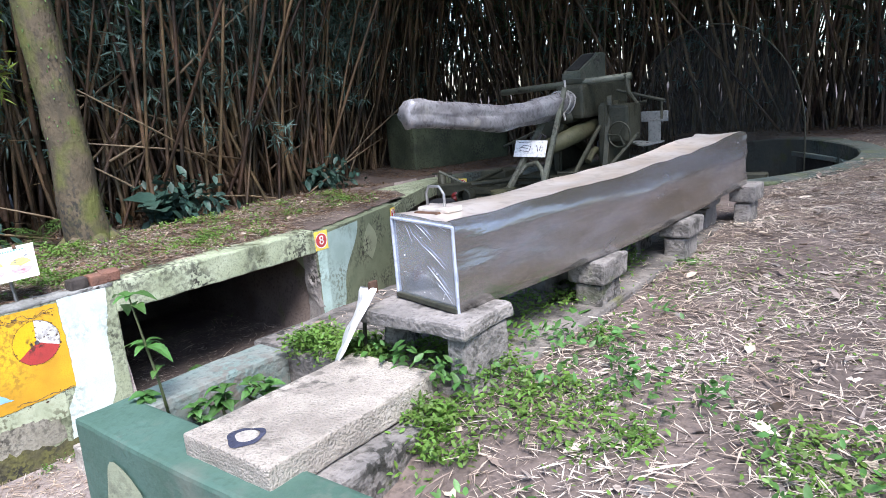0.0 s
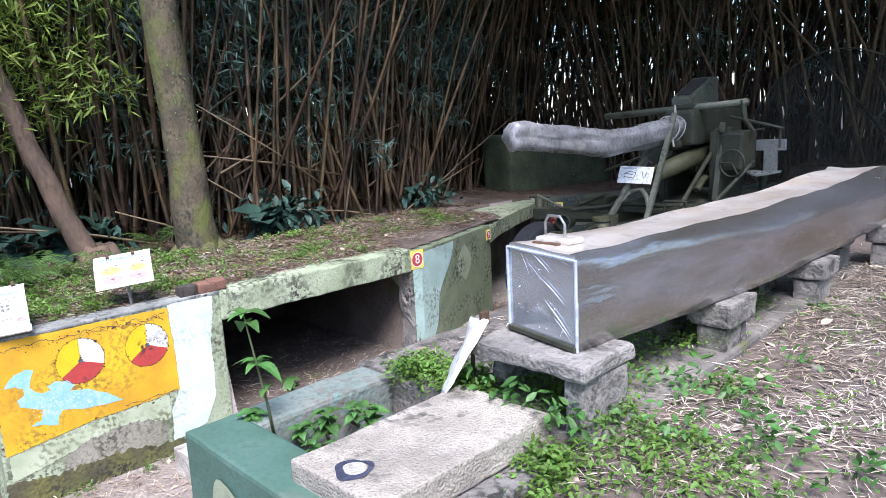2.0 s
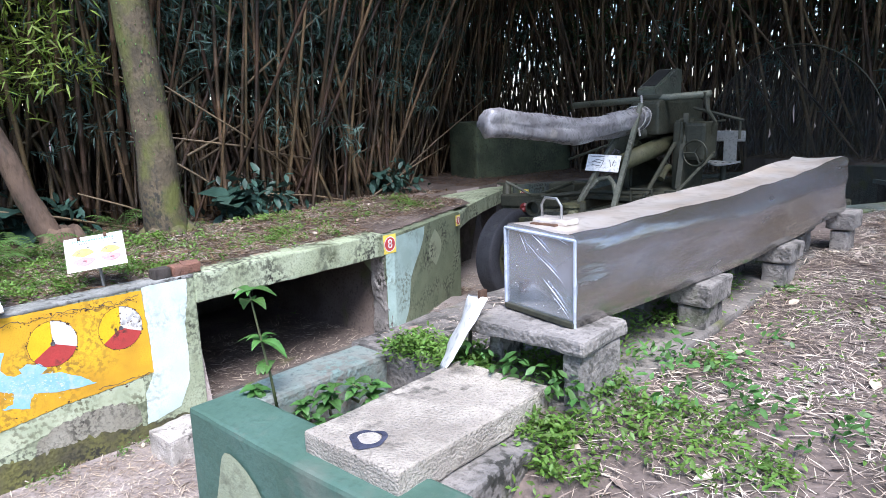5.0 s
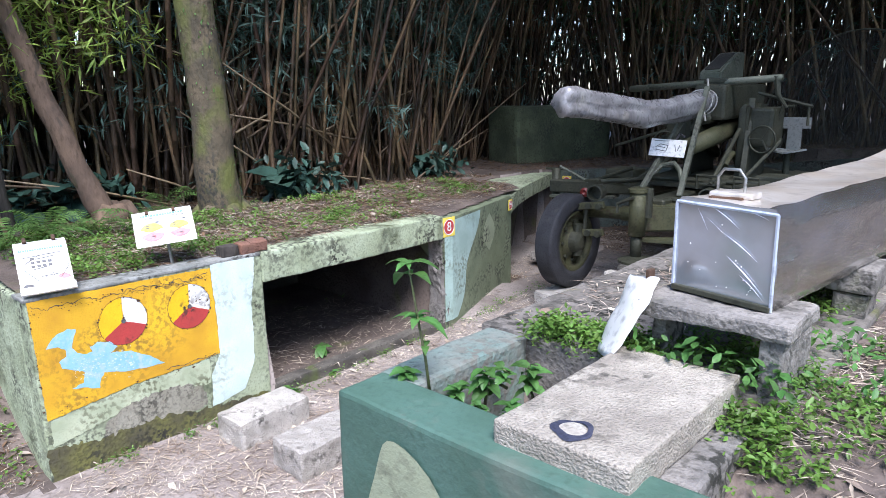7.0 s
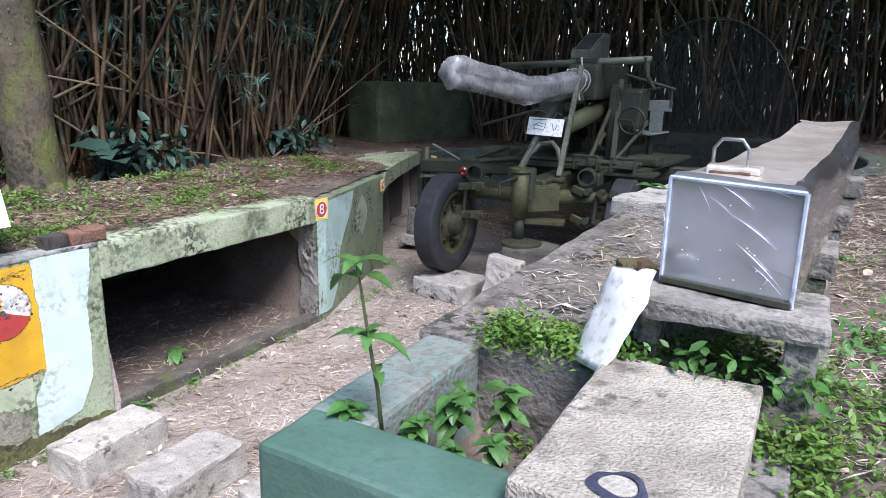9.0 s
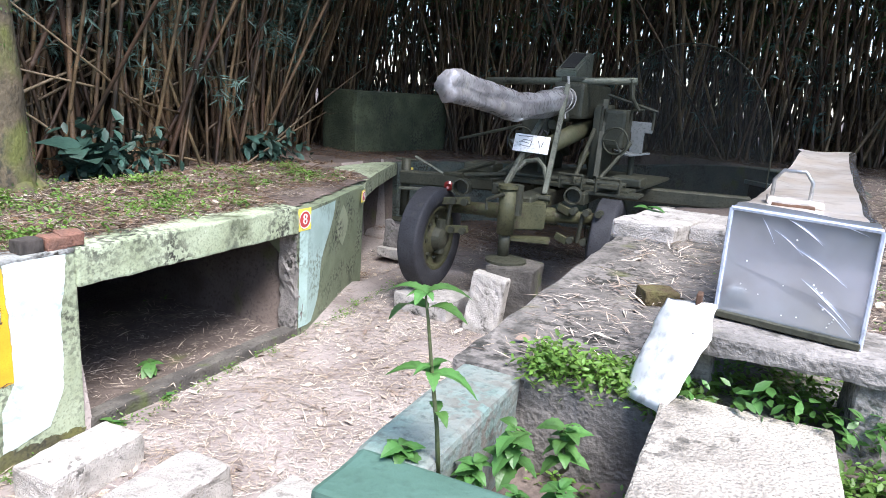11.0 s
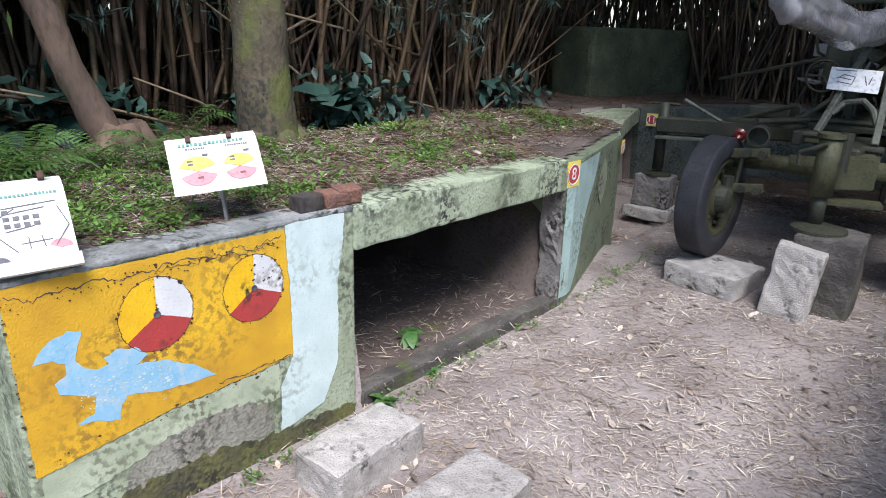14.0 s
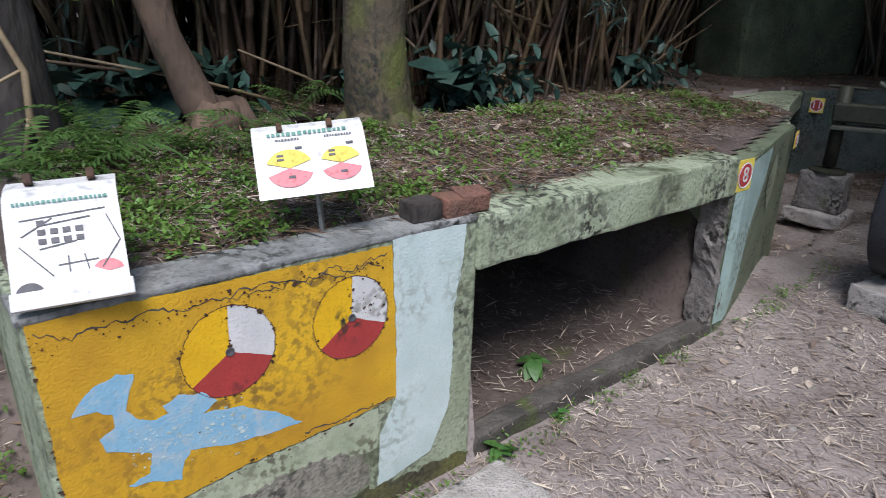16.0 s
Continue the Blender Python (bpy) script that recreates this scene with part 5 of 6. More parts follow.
tree((-1.22, 0.46, 0.98), [(0, 0, -0.1), (0, -0.01, 0.15), (-0.03, -0.02, 0.7), (-0.07, -0.04, 1.6), (-0.12, -0.08, 3.0), (-0.16, -0.1, 4.6)], [0.20, 0.165, 0.135, 0.128, 0.12, 0.10], "bark", "straight mossy tree trunk with exposed roots on the bank", 900, 1, 0.17)
tree((-1.72, -0.12, 0.98), [(0, 0, -0.1), (-0.03, -0.05, 0.12), (-0.12, -0.20, 0.5), (-0.22, -0.32, 1.0), (-0.36, -0.48, 1.8), (-0.6, -0.7, 3.0), (-0.8, -0.9, 4.4)], [0.12, 0.09, 0.078, 0.072, 0.066, 0.06, 0.05], "bark2", "leaning smooth brown tree trunk on the bank", 700, 3, 0.1)
tree((-1.40, -0.98, 0.95), [(0, 0, -0.1), (0, -0.02, 0.2), (-0.02, -0.04, 0.8), (-0.05, -0.05, 1.8), (-0.1, -0.1, 3.2), (-0.1, -0.1, 4.6)], [0.17, 0.14, 0.125, 0.12, 0.11, 0.09], "bark3", "dark rough tree trunk with a climbing vine", 700, 5, 0.12)
n = 520
cz = rng.uniform(0.05, 2.6, n)
ca = rng.uniform(0, 2 * np.pi, n)
cr = np.interp(cz, [0, 0.15, 0.7, 1.6, 3.0], [0.19, 0.17, 0.14, 0.133, 0.125]) + 0.004
p = np.stack([-1.22 - 0.045 * cz + cr * np.cos(ca), 0.46 - 0.027 * cz + cr * np.sin(ca), 0.98 + cz], -1)
scatter("creeper", LEAF, placed(p, rots(n, ca + np.pi / 2, 0.4, 1.2), rng.uniform(0.012, 0.03, n)), "fern", "small creeper leaves clinging to the mossy trunk", "creeper")
vine = thing("vine", "pale dead vine hanging on the dark tree trunk", "vine")
VINE_PATH = [(-1.24, -0.93, 0.98), (-1.235, -0.95, 1.157), (-1.225, -0.976, 1.25), (-1.235, -0.966, 1.39), (-1.24, -1.0, 1.48), (-1.24, -1.03, 1.56), (-1.25, -1.05, 1.68), (-1.27, -1.07, 2.1), (-1.3, -1.05, 2.6)]
part("stem", tube(VINE_PATH, [0.010, 0.012, 0.012, 0.013, 0.011, 0.012, 0.011, 0.010, 0.008], 8), "dead_culm", vine, "", True)
part("stem", tube([(-1.235, -0.97, 1.40), (-1.23, -1.05, 1.36), (-1.24, -1.09, 1.28), (-1.25, -1.10, 1.0)], 0.006, 6), "dead_culm", vine, "", True)
part("stem", tube([(-1.23, -0.975, 1.26), (-1.225, -1.01, 1.12), (-1.23, -1.03, 0.98)], 0.008, 6), "dead_culm", vine, "", True)


# ---- bamboo grove ----
def front_x(y):
    """The near edge of the grove, as x for each y."""
    return -2.35 + 0.45 * math.sin(y * 0.7) - 0.35 * smooth(1.5, -1.5, y)


def culm_mesh(seed):
    """A jointed leaning culm."""
    bm = bmesh.new()
    h = 6.2 + (seed * 37 % 10) * 0.15
    lean = Vector((math.sin(seed * 2.1) * 0.9, math.cos(seed * 1.7) * 0.9, 0))
    pts, rad = [], []
    joints = 20
    for k in range(joints + 1):
        f = k / joints
        p = lean * f * f + Vector((0, 0, h * f))
        r = 0.019 * (1 - 0.55 * f)
        pts += [p - Vector((0, 0, 0.012)), p, p + Vector((0, 0, 0.012))]
        rad += [r, r * 1.25, r]
    add_tube(bm, pts, rad, 6, False)
    me = bpy.data.meshes.new("bamboo_culm")
    bm.to_mesh(me)
    bm.free()
    me.materials.append(M["culm"])
    me.shade_smooth()
    return me


culms = [culm_mesh(k) for k in range(8)]


def grove_place(near):
    """A random place in the grove: west of the bank or beyond the gun pit."""
    while True:
        if rng.random() < 0.6:
            y = rng.uniform(-4.5, 7.5)
            x = front_x(y) - (rng.uniform(0, 0.5) if near else rng.gamma(1.6, 1.2))
            if -2.6 < x and 4.4 < y:
                continue
        else:
            x = rng.uniform(-3.5, 8.0)
            y = 7.0 + 0.25 * math.sin(2 * x) + 0.10 * x + (rng.uniform(0, 0.6) if near else rng.gamma(1.6, 1.2))
        return x, y


for k in range(290):
    x, y = grove_place(True)
    ob = new("bamboo_culm", culms[k % 8])
    ob.matrix_basis = pose(x, y, 0.93, rng.normal(0, 9) + 16 * noise.noise(Vector((x * 0.8, y * 0.8, 40))), rng.normal(0, 9), 0) @ pose(0, 0, 0, 0, 0, rng.uniform(0, 360)) @ Matrix.Diagonal((rng.uniform(0.6, 1.25),) * 2 + (1, 1))
    tagged(ob, "thin brown-green bamboo culm in a dense grove", "bamboo", "bamboo grove")
far = []
for k in range(3600):
    x, y = grove_place(False)
    far.append((x, y, 0.9))
far = np.array(far)
fv, ff = [], []
for k in range(9):
    for i in range(5):
        a = 2 * math.pi * i / 5
        fv.append((0.019 * (1 - 0.5 * k / 8) * math.cos(a) + 0.35 * (k / 8) ** 2, 0.019 * (1 - 0.5 * k / 8) * math.sin(a), 6.0 * k / 8))
for k in range(8):
    for i in range(5):
        ff.append((k * 5 + i, k * 5 + (i + 1) % 5, (k + 1) * 5 + (i + 1) % 5, (k + 1) * 5 + i))
scatter("bamboo_thicket", (fv, ff), placed(far, rots(len(far), None, 0.21), rng.uniform(0.7, 1.25, len(far))), "culm", "dense dark thicket of thin bamboo culms", "bamboo")
# pale broken culms fallen across the standing ones
r = random.Random(12)
for k in range(34):
    y = r.uniform(-2.6, 4.6)
    x = front_x(y) + r.uniform(-0.25, 0.1)
    ln, up, run = r.uniform(0.7, 2.2), r.uniform(0.15, 1.0), r.choice((-1, 1))
    a = Vector((x, y, 0.95 + r.uniform(0.0, 1.3) * (k % 3 > 0)))
    b = a + Vector((r.uniform(-0.2, 0.2), run * math.cos(up), math.sin(up))) * ln
    ob = part("fallen_culm", tube([a, a.lerp(b, 0.5) + Vector((0, 0, 0.03)), b], [0.012, 0.010, 0.006], 6), "fallen", None, "", True)
    tagged(ob, "brown dead bamboo culm fallen across the grove", "bamboo", "fallen culms")
# thin dead twigs between the culms
n = 1500
p = np.array([(*grove_place(True), 0) for _ in range(n)])
p[:, 2] = rng.uniform(0.95, 3.2, n)
TWIG = ([(0.004, 0, 0), (-0.004, 0, 0), (0, 0, 0.006), (0.002, 1, 0.05), (-0.002, 1, 0.05)], [(0, 3, 4, 1), (0, 2, 3), (1, 4, 2)])
scatter("dead_twigs", TWIG, placed(p, rots(n, None, 0.5, 0.5), rng.uniform(0.4, 1.1, n)), "culm", "thin dead twigs hanging in the bamboo", "twigs")
# leaves: a roof of foliage over the grove, and hanging sprays
n = 60000
p = np.array([(*grove_place(False), 0) for _ in range(n // 10)])
p[:, 2] = 2.3 + rng.gamma(2.0, 1.2, len(p))
p = np.repeat(p, 10, 0) + rng.normal(0, 0.16, (n, 3))
scatter("bamboo_foliage", BLADE, placed(p, rots(n, None, 0.6, -0.4), rng.uniform(0.14, 0.30, n)), "leaf", "drooping narrow bamboo leaves high in the grove", "foliage")
n = 20000
p = np.array([(*grove_place(True), 0) for _ in range(n // 40)])
p[:, 0] += rng.uniform(0, 0.3, len(p))
p[:, 2] = 1.4 + 2.2 * rng.beta(2.2, 1.2, len(p))
p = np.repeat(p, 40, 0) + rng.normal(0, 0.10, (n, 3))
p = p[::5].repeat(5, 0)
scatter("bamboo_sprays", BLADE, placed(p, rots(n, None, 0.7, -0.35), rng.uniform(0.08, 0.16, n)), "blueleaf", "hanging sprays of blue-green bamboo leaves", "foliage")

# bunches of blue-green leaves hanging in front of the culms
n = 7200
c = np.stack([rng.normal(-2.15, 0.12, n // 60), rng.uniform(0.4, 4.6, n // 60), 2.15 + 1.3 * rng.beta(2.0, 1.6, n // 60)], -1)
q = np.repeat(np.repeat(c, 10, 0) + rng.normal(0, 0.11, (n // 6, 3)), 6, 0)
scatter("bamboo_sprays", BLADE, placed(q, rots(n, None, 0.7, -0.4), rng.uniform(0.08, 0.15, n)), "blueleaf", "bunches of blue-green bamboo leaves before the culms", "foliage")
# dark undergrowth at the foot of the grove
n = 1100
uy = np.concatenate([rng.uniform(-2.4, 0.2, n // 10), rng.normal(1.5, 0.18, n // 24), rng.normal(3.6, 0.15, n // 50)])
c = np.stack([np.array([front_x(v) for v in uy]) + rng.uniform(0.0, 0.45, len(uy)), uy, 0.98 + 0.55 * rng.beta(1.1, 2.4, len(uy))], -1)
q = np.repeat(c, 6, 0) + rng.normal(0, 0.07, (len(c) * 6, 3))
scatter("undergrowth", LEAF, placed(q, rots(len(q), None, 0.5, -0.5), rng.uniform(0.06, 0.16, len(q))), "taro", "dark leafy undergrowth at the foot of the bamboo", "foliage")

# ---- heights for plants and litter ----
def top_z(x, y):
    if -1.2 < x < -0.12 and -1.05 < y < 3.3 and (y < 1.65 or x < -0.14 - 0.29 * (y - 1.6)):
        return max(soil_z(x, y), ground_z(x, y))
    if 2.12 < x < 2.97 and -0.54 < y < 2.44:
        return 1.228
    return ground_z(x, y)


# ---- plants ----
def frond_leaf(length, width, segs=6, fold=0.25, droop=0.5):
    bm = bmesh.new()
    rows = []
    for k in range(segs + 1):
        f = k / segs
        w = width * math.sin(math.pi * min(0.98, 0.08 + 0.9 * f)) ** 0.8 * (1 - 0.25 * f)
        y, z = length * f, -droop * length * f * f
        rows.append([bm.verts.new((-w, y, z + fold * w)), bm.verts.new((0, y, z)), bm.verts.new((w, y, z + fold * w))])
    for p, q in zip(rows, rows[1:]):
        for i in range(2):
            bm.faces.new((p[i], p[i + 1], q[i + 1], q[i]))
    return bm


def leaf_data(name, material, *args):
    me = bpy.data.meshes.new(name)
    bm = frond_leaf(*args)
    bm.to_mesh(me)
    bm.free()
    me.materials.append(M[material])
    me.shade_smooth()
    return me


WEED_LEAF = leaf_data("leaf", "weed", 0.085, 0.034)
TARO_LEAF = leaf_data("leaf", "taro", 0.30, 0.15, 8, 0.2, 0.5)


def plant(at, height, n, size, label, data, seed, spread=0.5, name="weed", low=0.25):
    ob = thing(name, label, "plant", at)
    r = random.Random(seed)
    route = [(0.012 * math.sin(k * 1.3 + seed), 0.012 * math.cos(k * 1.7), height * k / 5) for k in range(6)]
    part("stem", tube(route, [0.005, 0.0045, 0.004, 0.0035, 0.003, 0.002], 6), "stem", ob, "", True)
    for k in range(n):
        f = low + (1 - low) * (k + 1) / n
        lf = new("leaf", data)
        lf.parent = ob
        lf.matrix_basis = pose(0, 0, height * f, r.uniform(-15, 35) * spread * 2, r.uniform(-15, 15), k * 137.5 + r.uniform(-20, 20)) @ Matrix.Scale(size * r.uniform(0.7, 1.25), 4)
    return ob


def toothed_leaf(name, material, length, width, teeth=7, droop=0.35):
    """A pointed leaf with a toothed edge and a folded midrib."""
    bm = bmesh.new()
    rows = []
    for k in range(2 * teeth + 1):
        f = k / (2 * teeth)
        w = width * (math.sin(math.pi * f ** 0.75) ** 0.9 if 0 < f < 1 else 0.0) * (1.0 if k % 2 else 0.84) + 0.0008
        y, z = length * f, 0.10 * length * math.sin(math.pi * f) - droop * length * f * f
        rows.append([bm.verts.new((-w, y, z + 0.22 * w)), bm.verts.new((0, y, z)), bm.verts.new((w, y, z + 0.22 * w))])
    for p, q in zip(rows, rows[1:]):
        for i in range(2):
            bm.faces.new((p[i], p[i + 1], q[i + 1], q[i]))
    me = bpy.data.meshes.new(name)
    bm.to_mesh(me)
    bm.free()
    me.materials.append(M[material])
    return me


TOOTHED = toothed_leaf("leaf", "weed", 0.085, 0.021)
ROUND = toothed_leaf("leaf", "weed", 0.075, 0.026, 5, 0.25)


def tall_weed(at):
    ob = thing("weed", "tall thin-stemmed weed with toothed leaves growing from the planter", "plant", at)
    route = [Vector((0, 0, 0)), Vector((-0.006, -0.008, 0.10)), Vector((-0.016, -0.020, 0.20)), Vector((-0.024, -0.030, 0.29)), Vector((-0.030, -0.034, 0.335))]
    part("stem", tube(route, [0.0042, 0.0038, 0.0032, 0.0026, 0.0018], 7), "stem", ob, "", True)
    for base, leaves in ((route[1] + Vector((0, 0, 0.03)), ((40, 0.55), (225, 0.5))), (route[2], ((-70, 0.95), (115, 0.85), (20, 0.55), (-150, 0.6))), (route[2] + Vector((0, 0, 0.012)), ((160, 0.45), (-20, 0.5))),
                         (route[3] + Vector((-0.002, 0, 0.02)), ((75, 1.05), (-95, 0.8))), (route[4], ((100, 0.75), (-60, 0.85), (10, 0.5), (190, 0.55), (140, 0.35), (-130, 0.35)))):
        for turn, size in leaves:
            lf = new("leaf", TOOTHED)
            lf.parent = ob
            lf.matrix_basis = pose(*base, 12 - 20 * (size > 0.9), 0, turn) @ Matrix.Scale(size, 4)


tall_weed((2.272, -0.958, 1.18))
for k, (x, y, h, n, s) in enumerate(((2.36, -0.85, 0.10, 18, 0.62), (2.43, -0.76, 0.10, 16, 0.6), (2.31, -0.9, 0.06, 14, 0.5), (2.46, -0.88, 0.05, 14, 0.5), (2.33, -0.74, 0.06, 12, 0.45), (2.21, -0.98, 0.04, 11, 0.5), (2.40, -0.92, 0.04, 12, 0.45))):
    plant((x, y, 1.14 if x > 2.27 else 1.2), h, n, s, "bright green weed in the planter", ROUND, k + 5)
plant((-0.22, 0.55, 0.185), 0.07, 9, 0.9, "small yellow-green weed on the opening floor", WEED_LEAF, 21)
plant((0.05, 0.10, 0.12), 0.05, 7, 0.7, "small weed at the wall foot", WEED_LEAF, 22)
plant((0.02, 0.45, 0.13), 0.03, 6, 0.5, "small weed at the curb", WEED_LEAF, 23)
plant((2.17, 1.62, 1.22), 0.10, 8, 0.9, "small weed beside the kerb stones", WEED_LEAF, 24)
plant((2.92, 0.12, 1.17), 0.05, 9, 1.0, "broad-leaved weed beside the pier", WEED_LEAF, 25)
plant((3.02, 0.95, 1.17), 0.05, 9, 0.9, "broad-leaved weed beside the pier", WEED_LEAF, 26)
for k, (x, y) in enumerate(((-1.75, 1.28), (-1.9, 1.5), (-2.15, 1.75), (-2.15, 0.85), (-2.1, 3.5), (-2.4, -0.2), (-2.3, -0.55), (-2.0, -0.9), (-2.5, 0.2), (-2.5, -1.2))):
    plant((x, y, 1.0), 0.26, 8, 0.75 + 0.1 * (k % 3), "dark broad-leaved plant at the foot of the bamboo", TARO_LEAF, k + 40, 0.6, "broadleaf_plant")


def fern(at, n, size, seed):
    ob = thing("fern", "green fern with arching feathery fronds", "fern", at, group="ferns on the bank")
    r = random.Random(seed)
    for k in range(n):
        bm = bmesh.new()
        for i in range(15):
            f = (i + 1) / 15
            y, z = 0.34 * f, 0.52 * f - 0.42 * f * f
            w = 0.085 * math.sin(math.pi * min(0.97, 0.15 + 0.85 * f)) + 0.006
            for sg in (-1, 1):
                a = [bm.verts.new(c) for c in ((0, y, z), (sg * w * 0.55, y + 0.014, z - 0.004), (sg * w, y + 0.022, z - 0.02), (sg * w * 0.5, y - 0.004, z - 0.004))]
                bm.faces.new(a)
        fr = part("frond", bm, "fern", ob)
        fr.matrix_basis = pose(0, 0, 0.01, r.uniform(-8, 22), r.uniform(-10, 10), 360 * k / n + r.uniform(-20, 20)) @ Matrix.Scale(size * r.uniform(0.8, 1.2), 4)
    return ob


for k, (x, y, s) in enumerate(((-0.98, -0.80, 0.75), (-1.0, -0.52, 0.6), (-1.6, -0.62, 0.9), (-2.0, 0.40, 0.8), (-0.55, -1.5, 0.6), (-0.9, -1.65, 0.8), (-0.4, -1.85, 0.6), (-1.35, -1.8, 0.9), (-1.6, 0.0, 0.7), (-1.3, -0.66, 0.7), (-1.75, -0.9, 0.9), (-0.95, -1.25, 0.7), (-1.35, -1.45, 0.8), (-1.65, 0.2, 0.7), (-0.75, -0.95, 0.8), (-1.05, -1.05, 0.9), (-0.9, -0.35, 0.6), (-1.25, -1.3, 0.9))):
    fern((x, y, top_z(x, y)), 9, s, k)

def strew(n, areas, keep=None):
    pts = []
    total = sum((b - a) * (d - c) * w for a, b, c, d, w in areas)
    for a, b, c, d, w in areas:
        for _ in range(int(n * (b - a) * (d - c) * w / total)):
            x, y = rng.uniform(a, b), rng.uniform(c, d)
            if keep is None or keep(x, y):
                pts.append((x, y, top_z(x, y)))
    return np.array(pts)


LITTER_AREAS = [(0.02, 2.1, -1.15, 3.0, 1.3), (0.05, 2.2, -2.2, -1.15, 0.4), (-1.25, -0.10, -1.0, 1.5, 1.2), (-2.8, -1.2, -1.5, 4.0, 0.5), (2.98, 5.5, -0.95, 3.5, 1.3), (2.98, 5.5, 3.5, 8.0, 0.4), (-1.1, -0.3, 1.5, 3.2, 0.7), (-0.9, 2.4, 2.9, 5.5, 0.8), (-1.6, 0.0, -2.2, -1.25, 0.8), (2.2, 2.95, 0.2, 2.2, 0.5), (2.15, 2.6, -0.5, 0.2, 0.4)]
p = strew(150000, LITTER_AREAS, lambda x, y: not (x > 2.1 and y < -0.99) and (noise.noise(Vector((x * 2.5, y * 2.5, 2))) > -0.25 or rng.random() < 0.3))
p[:, 2] += rng.uniform(0.002, 0.012, len(p))
STRAW = ([(0, 0, 0), (0.035, 0.4, 0.02), (-0.035, 0.4, 0.02), (0, 1, 0.0)], [(0, 1, 3), (0, 3, 2)])
scatter("leaf_litter", STRAW, placed(p, rots(len(p), None, 0.15), rng.gamma(3.0, 0.011, len(p)) + 0.014), "litter", "dry tan bamboo leaves strewn on the ground", "litter")
BANK = [(-1.25, -0.14, -1.0, 1.6, 1.5), (-2.6, -1.2, -1.5, 4.0, 0.8), (-1.2, -0.4, 1.6, 3.2, 1.2), (-3.0, 1.5, 4.5, 7.5, 0.6), (0.0, 5.5, 6.4, 8.5, 0.5), (-1.6, -0.05, -2.4, -1.25, 0.8)]
p = strew(76000, BANK)
p[:, 2] += rng.uniform(0.002, 0.012, len(p))
scatter("leaf_litter", STRAW, placed(p, rots(len(p), None, 0.2), rng.gamma(3.0, 0.014, len(p)) + 0.02), "brownleaf", "brown dead leaves on the bank", "litter")
p = strew(3500, BANK)
p[:, 2] += 0.008
scatter("dead_leaves", LEAF, placed(p, rots(len(p), None, 0.35), rng.uniform(0.02, 0.05, len(p))), "brownleaf", "curled brown dead leaves on the bank", "litter")
p = np.stack([rng.uniform(-1.2, 0.0, 1500), rng.uniform(0.02, 1.5, 1500), rng.uniform(0.195, 0.205, 1500)], -1)
scatter("leaf_litter", STRAW, placed(p, rots(len(p), None, 0.15), rng.gamma(3.0, 0.012, len(p)) + 0.014), "litter", "dry leaves blown into the bunker opening", "litter")
p = strew(2200, LITTER_AREAS, lambda x, y: not (x > 2.1 and y < -0.99))
p[:, 2] += 0.006
scatter("dead_leaves", LEAF, placed(p, rots(len(p), None, 0.3), rng.uniform(0.03, 0.07, len(p))), "litter", "curled brown dead leaves", "litter")
p = strew(700, LITTER_AREAS, lambda x, y: not (x > 2.1 and y < -0.99))
PEB = ([(1, 0, 0), (0, 1, 0), (-1, 0, 0), (0, -1, 0), (0.2, 0.1, 0.6), (0.7, 0.7, 0.1), (-0.7, 0.7, 0.1), (-0.7, -0.7, 0.1), (0.7, -0.7, 0.1)], [(0, 5, 4), (5, 1, 4), (1, 6, 4), (6, 2, 4), (2, 7, 4), (7, 3, 4), (3, 8, 4), (8, 0, 4)])
scatter("pebbles", PEB, placed(p, rots(len(p), None, 0.2), rng.uniform(0.005, 0.022, len(p)) ** 1.0), "pebble", "small grey pebbles and stones in the soil", "pebbles")


def green_patch(x, y):
    v = noise.noise(Vector((x * 3.0, y * 3.0, 11)))
    if x > 2.9:
        return v > 0.02 + 0.35 * smooth(-0.2, 0.5, y) and not (3.1 < x and -0.35 < y)
    return v > -0.1


def sprig(n, areas, keep, size, name, label, heads=16):
    c = strew(n, areas, keep)
    q = np.repeat(c, heads, 0)
    q[:, :2] += rng.normal(0, 0.024, (len(q), 2))
    q[:, 2] += rng.uniform(0.006, 0.045, len(q))
    scatter(name, LEAF, placed(q, rots(len(q), None, 0.45), rng.uniform(*size, len(q))), "clover", label, "ground cover")


sprig(1700, [(2.9, 4.6, -0.95, 0.3, 1.6), (2.95, 5.0, 0.3, 2.5, 0.25), (2.62, 3.0, -0.45, 0.9, 1.4)], green_patch, (0.011, 0.024), "creeping_weeds", "bright green creeping weeds on the soil")
sprig(240, [(2.28, 2.64, -0.56, -0.42, 1.0), (2.6, 2.98, -0.75, -0.63, 0.6)], lambda x, y: True, (0.012, 0.024), "creeping_weeds", "bright green creeping weeds on the ledge")
sprig(1350, [(-1.2, -0.16, -1.05, 1.3, 1.5), (-1.3, -0.5, 1.3, 3.0, 0.8)], lambda x, y: noise.noise(Vector((x * 3.2, y * 3.2, 31))) + 0.5 * noise.noise(Vector((x * 11, y * 11, 5))) > 0.22 - 0.6 * smooth(0.1, -0.8, y), (0.013, 0.028), "creeping_weeds", "bright green creeping weeds on the bunker roof")
sprig(900, [(2.98, 4.8, -0.95, 1.2, 1.0)], lambda x, y: True, (0.010, 0.020), "creeping_weeds", "scattered small weeds in the litter", 3)
sprig(650, [(-1.25, -0.16, -1.05, 1.5, 1.0), (-1.3, -0.5, 1.5, 3.0, 0.8)], lambda x, y: True, (0.016, 0.036), "creeping_weeds", "scattered small weeds on the bank", 5)
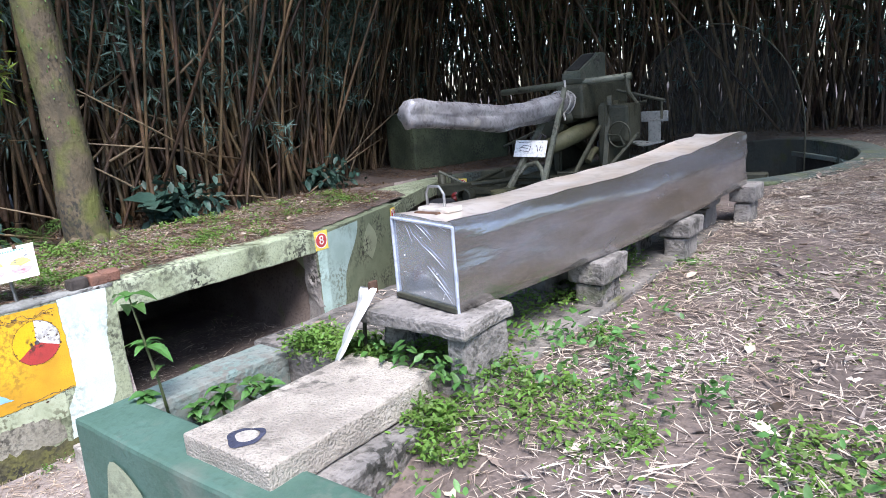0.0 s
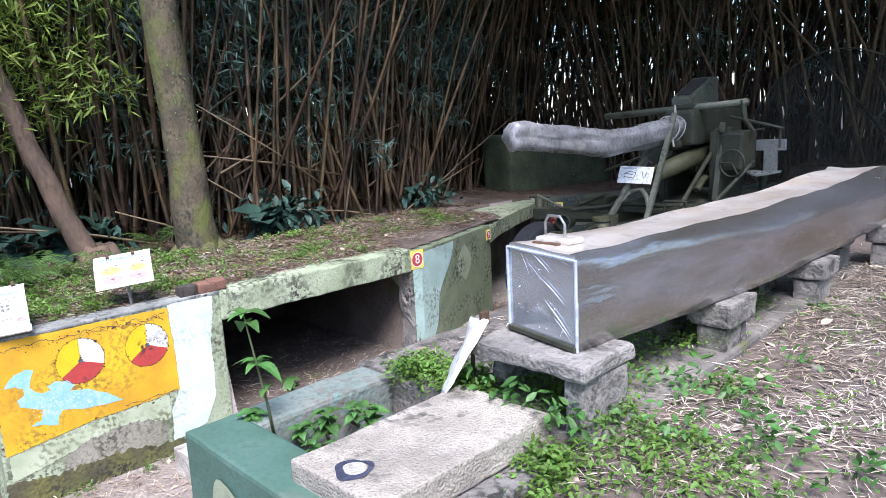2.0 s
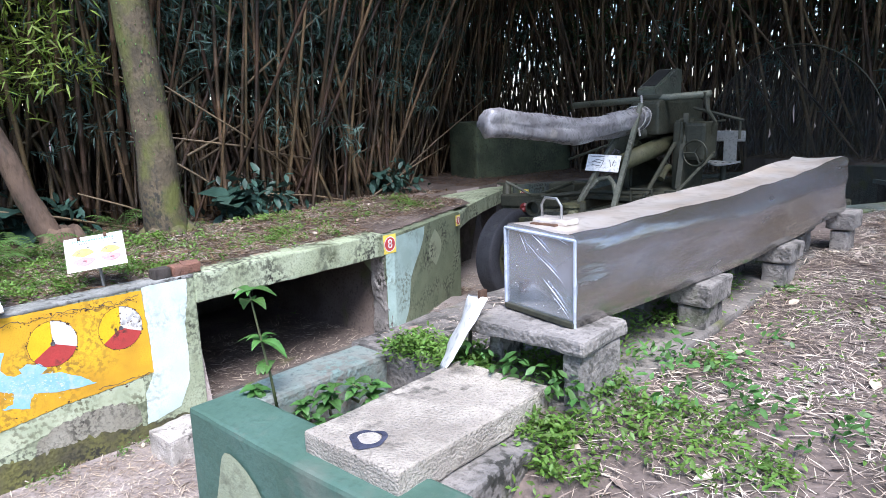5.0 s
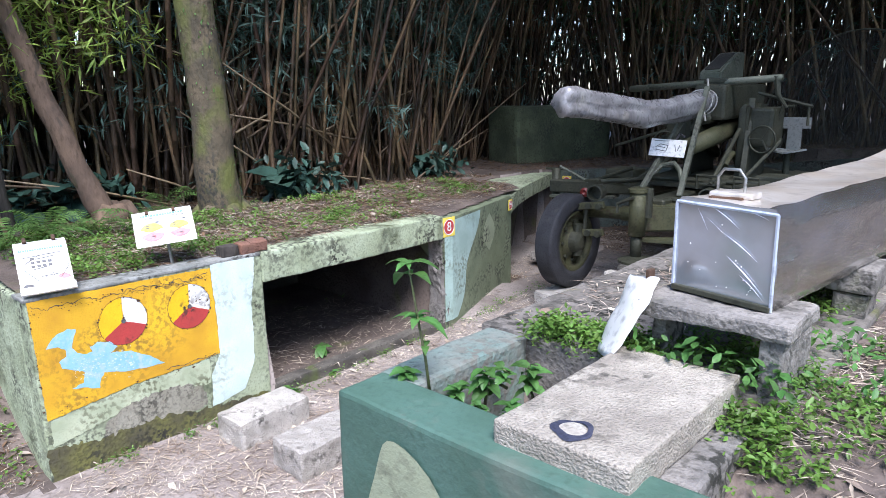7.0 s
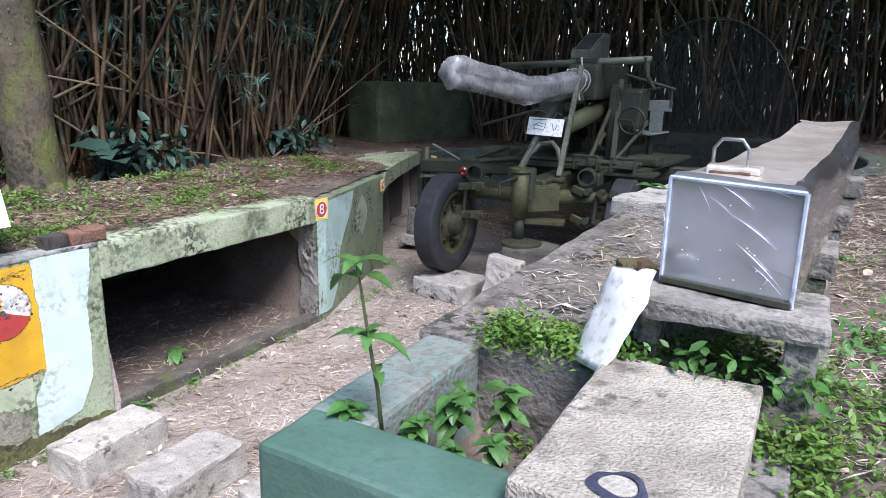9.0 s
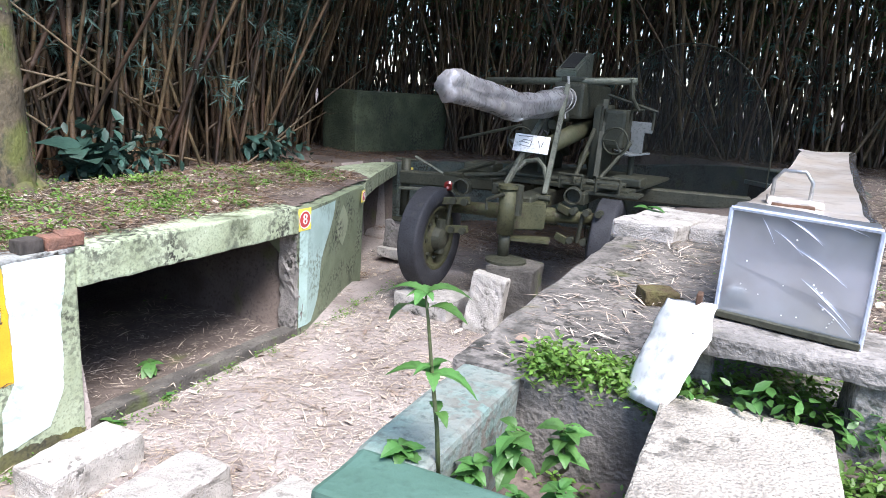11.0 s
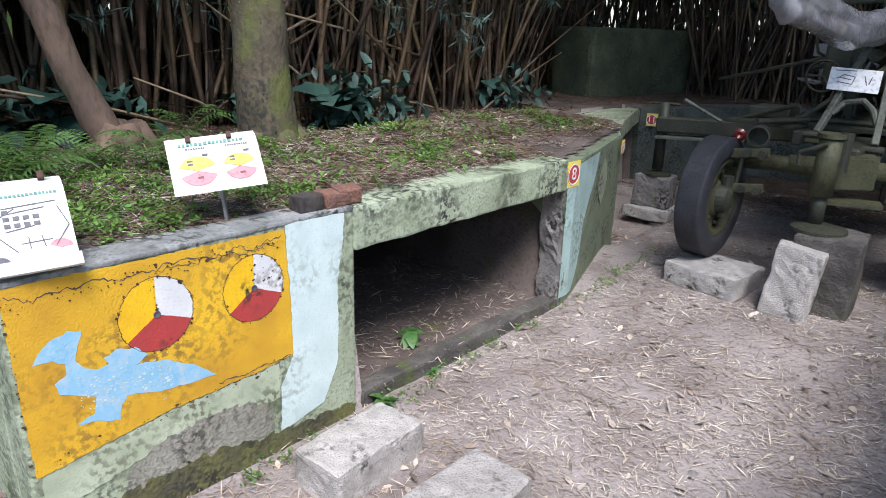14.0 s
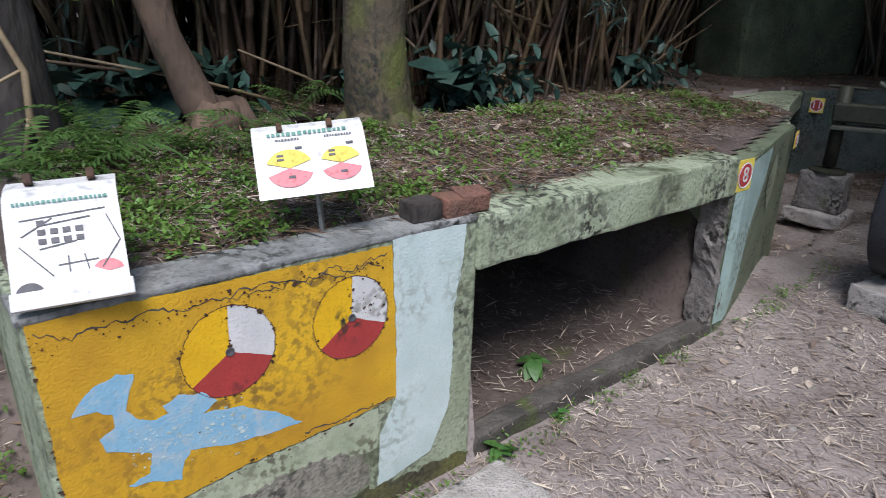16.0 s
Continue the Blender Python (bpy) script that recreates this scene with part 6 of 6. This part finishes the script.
sprig(150, [(2.6, 2.9, -0.46, 0.2, 1.0), (2.93, 3.1, -0.75, -0.4, 2.0), (2.64, 2.9, -0.56, -0.5, 1.0)], lambda x, y: True, (0.015, 0.026), "creeping_weeds", "round-leaved weeds round the block bench", 8)
sprig(420, [(-1.5, -0.1, -2.4, -1.26, 1.0)], lambda x, y: True, (0.015, 0.035), "creeping_weeds", "weeds on the slope beside the bunker", 8)
sprig(60, [(0.0, 0.1, -1.1, 2.8, 1.0)], lambda x, y: True, (0.012, 0.022), "creeping_weeds", "tiny weeds along the wall foot")

c = strew(420, [(2.98, 4.7, -0.95, 0.6, 1.0), (2.62, 3.0, -0.3, 0.2, 1.5)], lambda x, y: noise.noise(Vector((x * 2.4, y * 2.4, 19))) > 0.0 + 0.5 * smooth(-0.5, 0.3, y))
q = np.repeat(c, 7, 0)
q[:, :2] += rng.normal(0, 0.02, (len(q), 2))
q[:, 2] += rng.uniform(0.015, 0.07, len(q))
scatter("broad_weeds", LEAF, placed(q, rots(len(q), None, 0.5), rng.uniform(0.02, 0.038, len(q))), "weed", "larger leaved green weeds among the litter", "ground cover")
p = strew(18000, [(2.98, 5.5, -0.95, 4.0, 1.0), (0.05, 2.1, -1.1, 2.4, 0.35), (-1.2, -0.12, -1.0, 2.5, 2.2)], lambda x, y: not (x > 2.1 and y < -0.99))
p[:, 2] += rng.uniform(0.006, 0.02, len(p))
SLIVER = ([(0, 0, 0), (0.02, 0.45, 0.03), (-0.02, 0.45, 0.02), (0.004, 1, 0.0)], [(0, 1, 3), (0, 3, 2)])
scatter("long_straws", SLIVER, placed(p, rots(len(p), None, 0.12), rng.gamma(4.0, 0.010, len(p)) + 0.02), "litter", "long pale bamboo sheaths and straws on the ground", "litter")

# round-leaved weed trailing between the slab and the bench
n = 90
q = np.stack([rng.uniform(2.60, 2.96, n), rng.normal(-0.555, 0.022, n), rng.uniform(1.245, 1.315, n)], -1)
scatter("creeping_weeds", LEAF, placed(q, rots(n, None, 0.5), rng.uniform(0.024, 0.045, n)), "weed", "round-leaved weed trailing along the slab and bench", "ground cover")

# high canopy out of view, added to shade the grove, bank and gun
def canopy_place():
    while True:
        x, y = rng.uniform(-7, 10), rng.uniform(-4, 13)
        if -3.0 < x < 0.5 and y < -0.2:
            continue
        if x < -0.9 + 0.3 * math.sin(y) or y > 3.2 + 0.4 * math.sin(2 * x) + 0.5 * max(0, x - 2.5) or 0.6 < x < 4.2 and y > 0.9 + 0.3 * math.sin(2 * x) and rng.random() < 0.15 or x > 5.4 + 0.4 * math.sin(3 * y) and y > -1.0 and rng.random() < 0.22:
            return x, y


n = 36400
p = np.array([(*canopy_place(), 0) for _ in range(n // 7)])
p[:, 2] = 4.1 + rng.gamma(2.0, 0.7, len(p))
p = np.repeat(p, 7, 0) + rng.normal(0, 0.22, (n, 3))
scatter("canopy", LEAF, placed(p, rots(n, None, 0.45), rng.uniform(0.22, 0.40, n)), "leaf", "unseen dense leafy canopy added to shade the grove, bank and gun", "foliage")
# shrub leaves beyond the leaning tree, their sunlit brightness put into the colour
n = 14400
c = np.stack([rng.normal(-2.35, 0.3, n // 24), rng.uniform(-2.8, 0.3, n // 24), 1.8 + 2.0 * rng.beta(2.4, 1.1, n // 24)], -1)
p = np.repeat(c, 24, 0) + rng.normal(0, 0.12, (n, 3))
scatter("shrub_foliage", BLADE, placed(p, rots(n, None, 0.6, -0.3), rng.uniform(0.08, 0.17, n)), "sunleaf", "yellow-green shrub foliage behind the trees, sunlit brightness in its colour", "foliage")

# unseen leaf belt to the south and east, added to darken reflections
n = 6400
a = rng.uniform(-2.9, 0.75, n // 8)
d = rng.uniform(9, 13, n // 8)
c = np.stack([1.0 + d * np.cos(a), 1.0 + d * np.sin(a), 0.4 + rng.gamma(2.0, 0.7, n // 8)], -1)
p = np.repeat(c, 8, 0) + rng.normal(0, 0.4, (n, 3))
scatter("tree_belt", LEAF, placed(p, rots(n, None, 0.7), rng.uniform(0.35, 0.8, n)), "leaf", "unseen belt of leaves round the clearing, added for reflections and bounced light", "foliage")
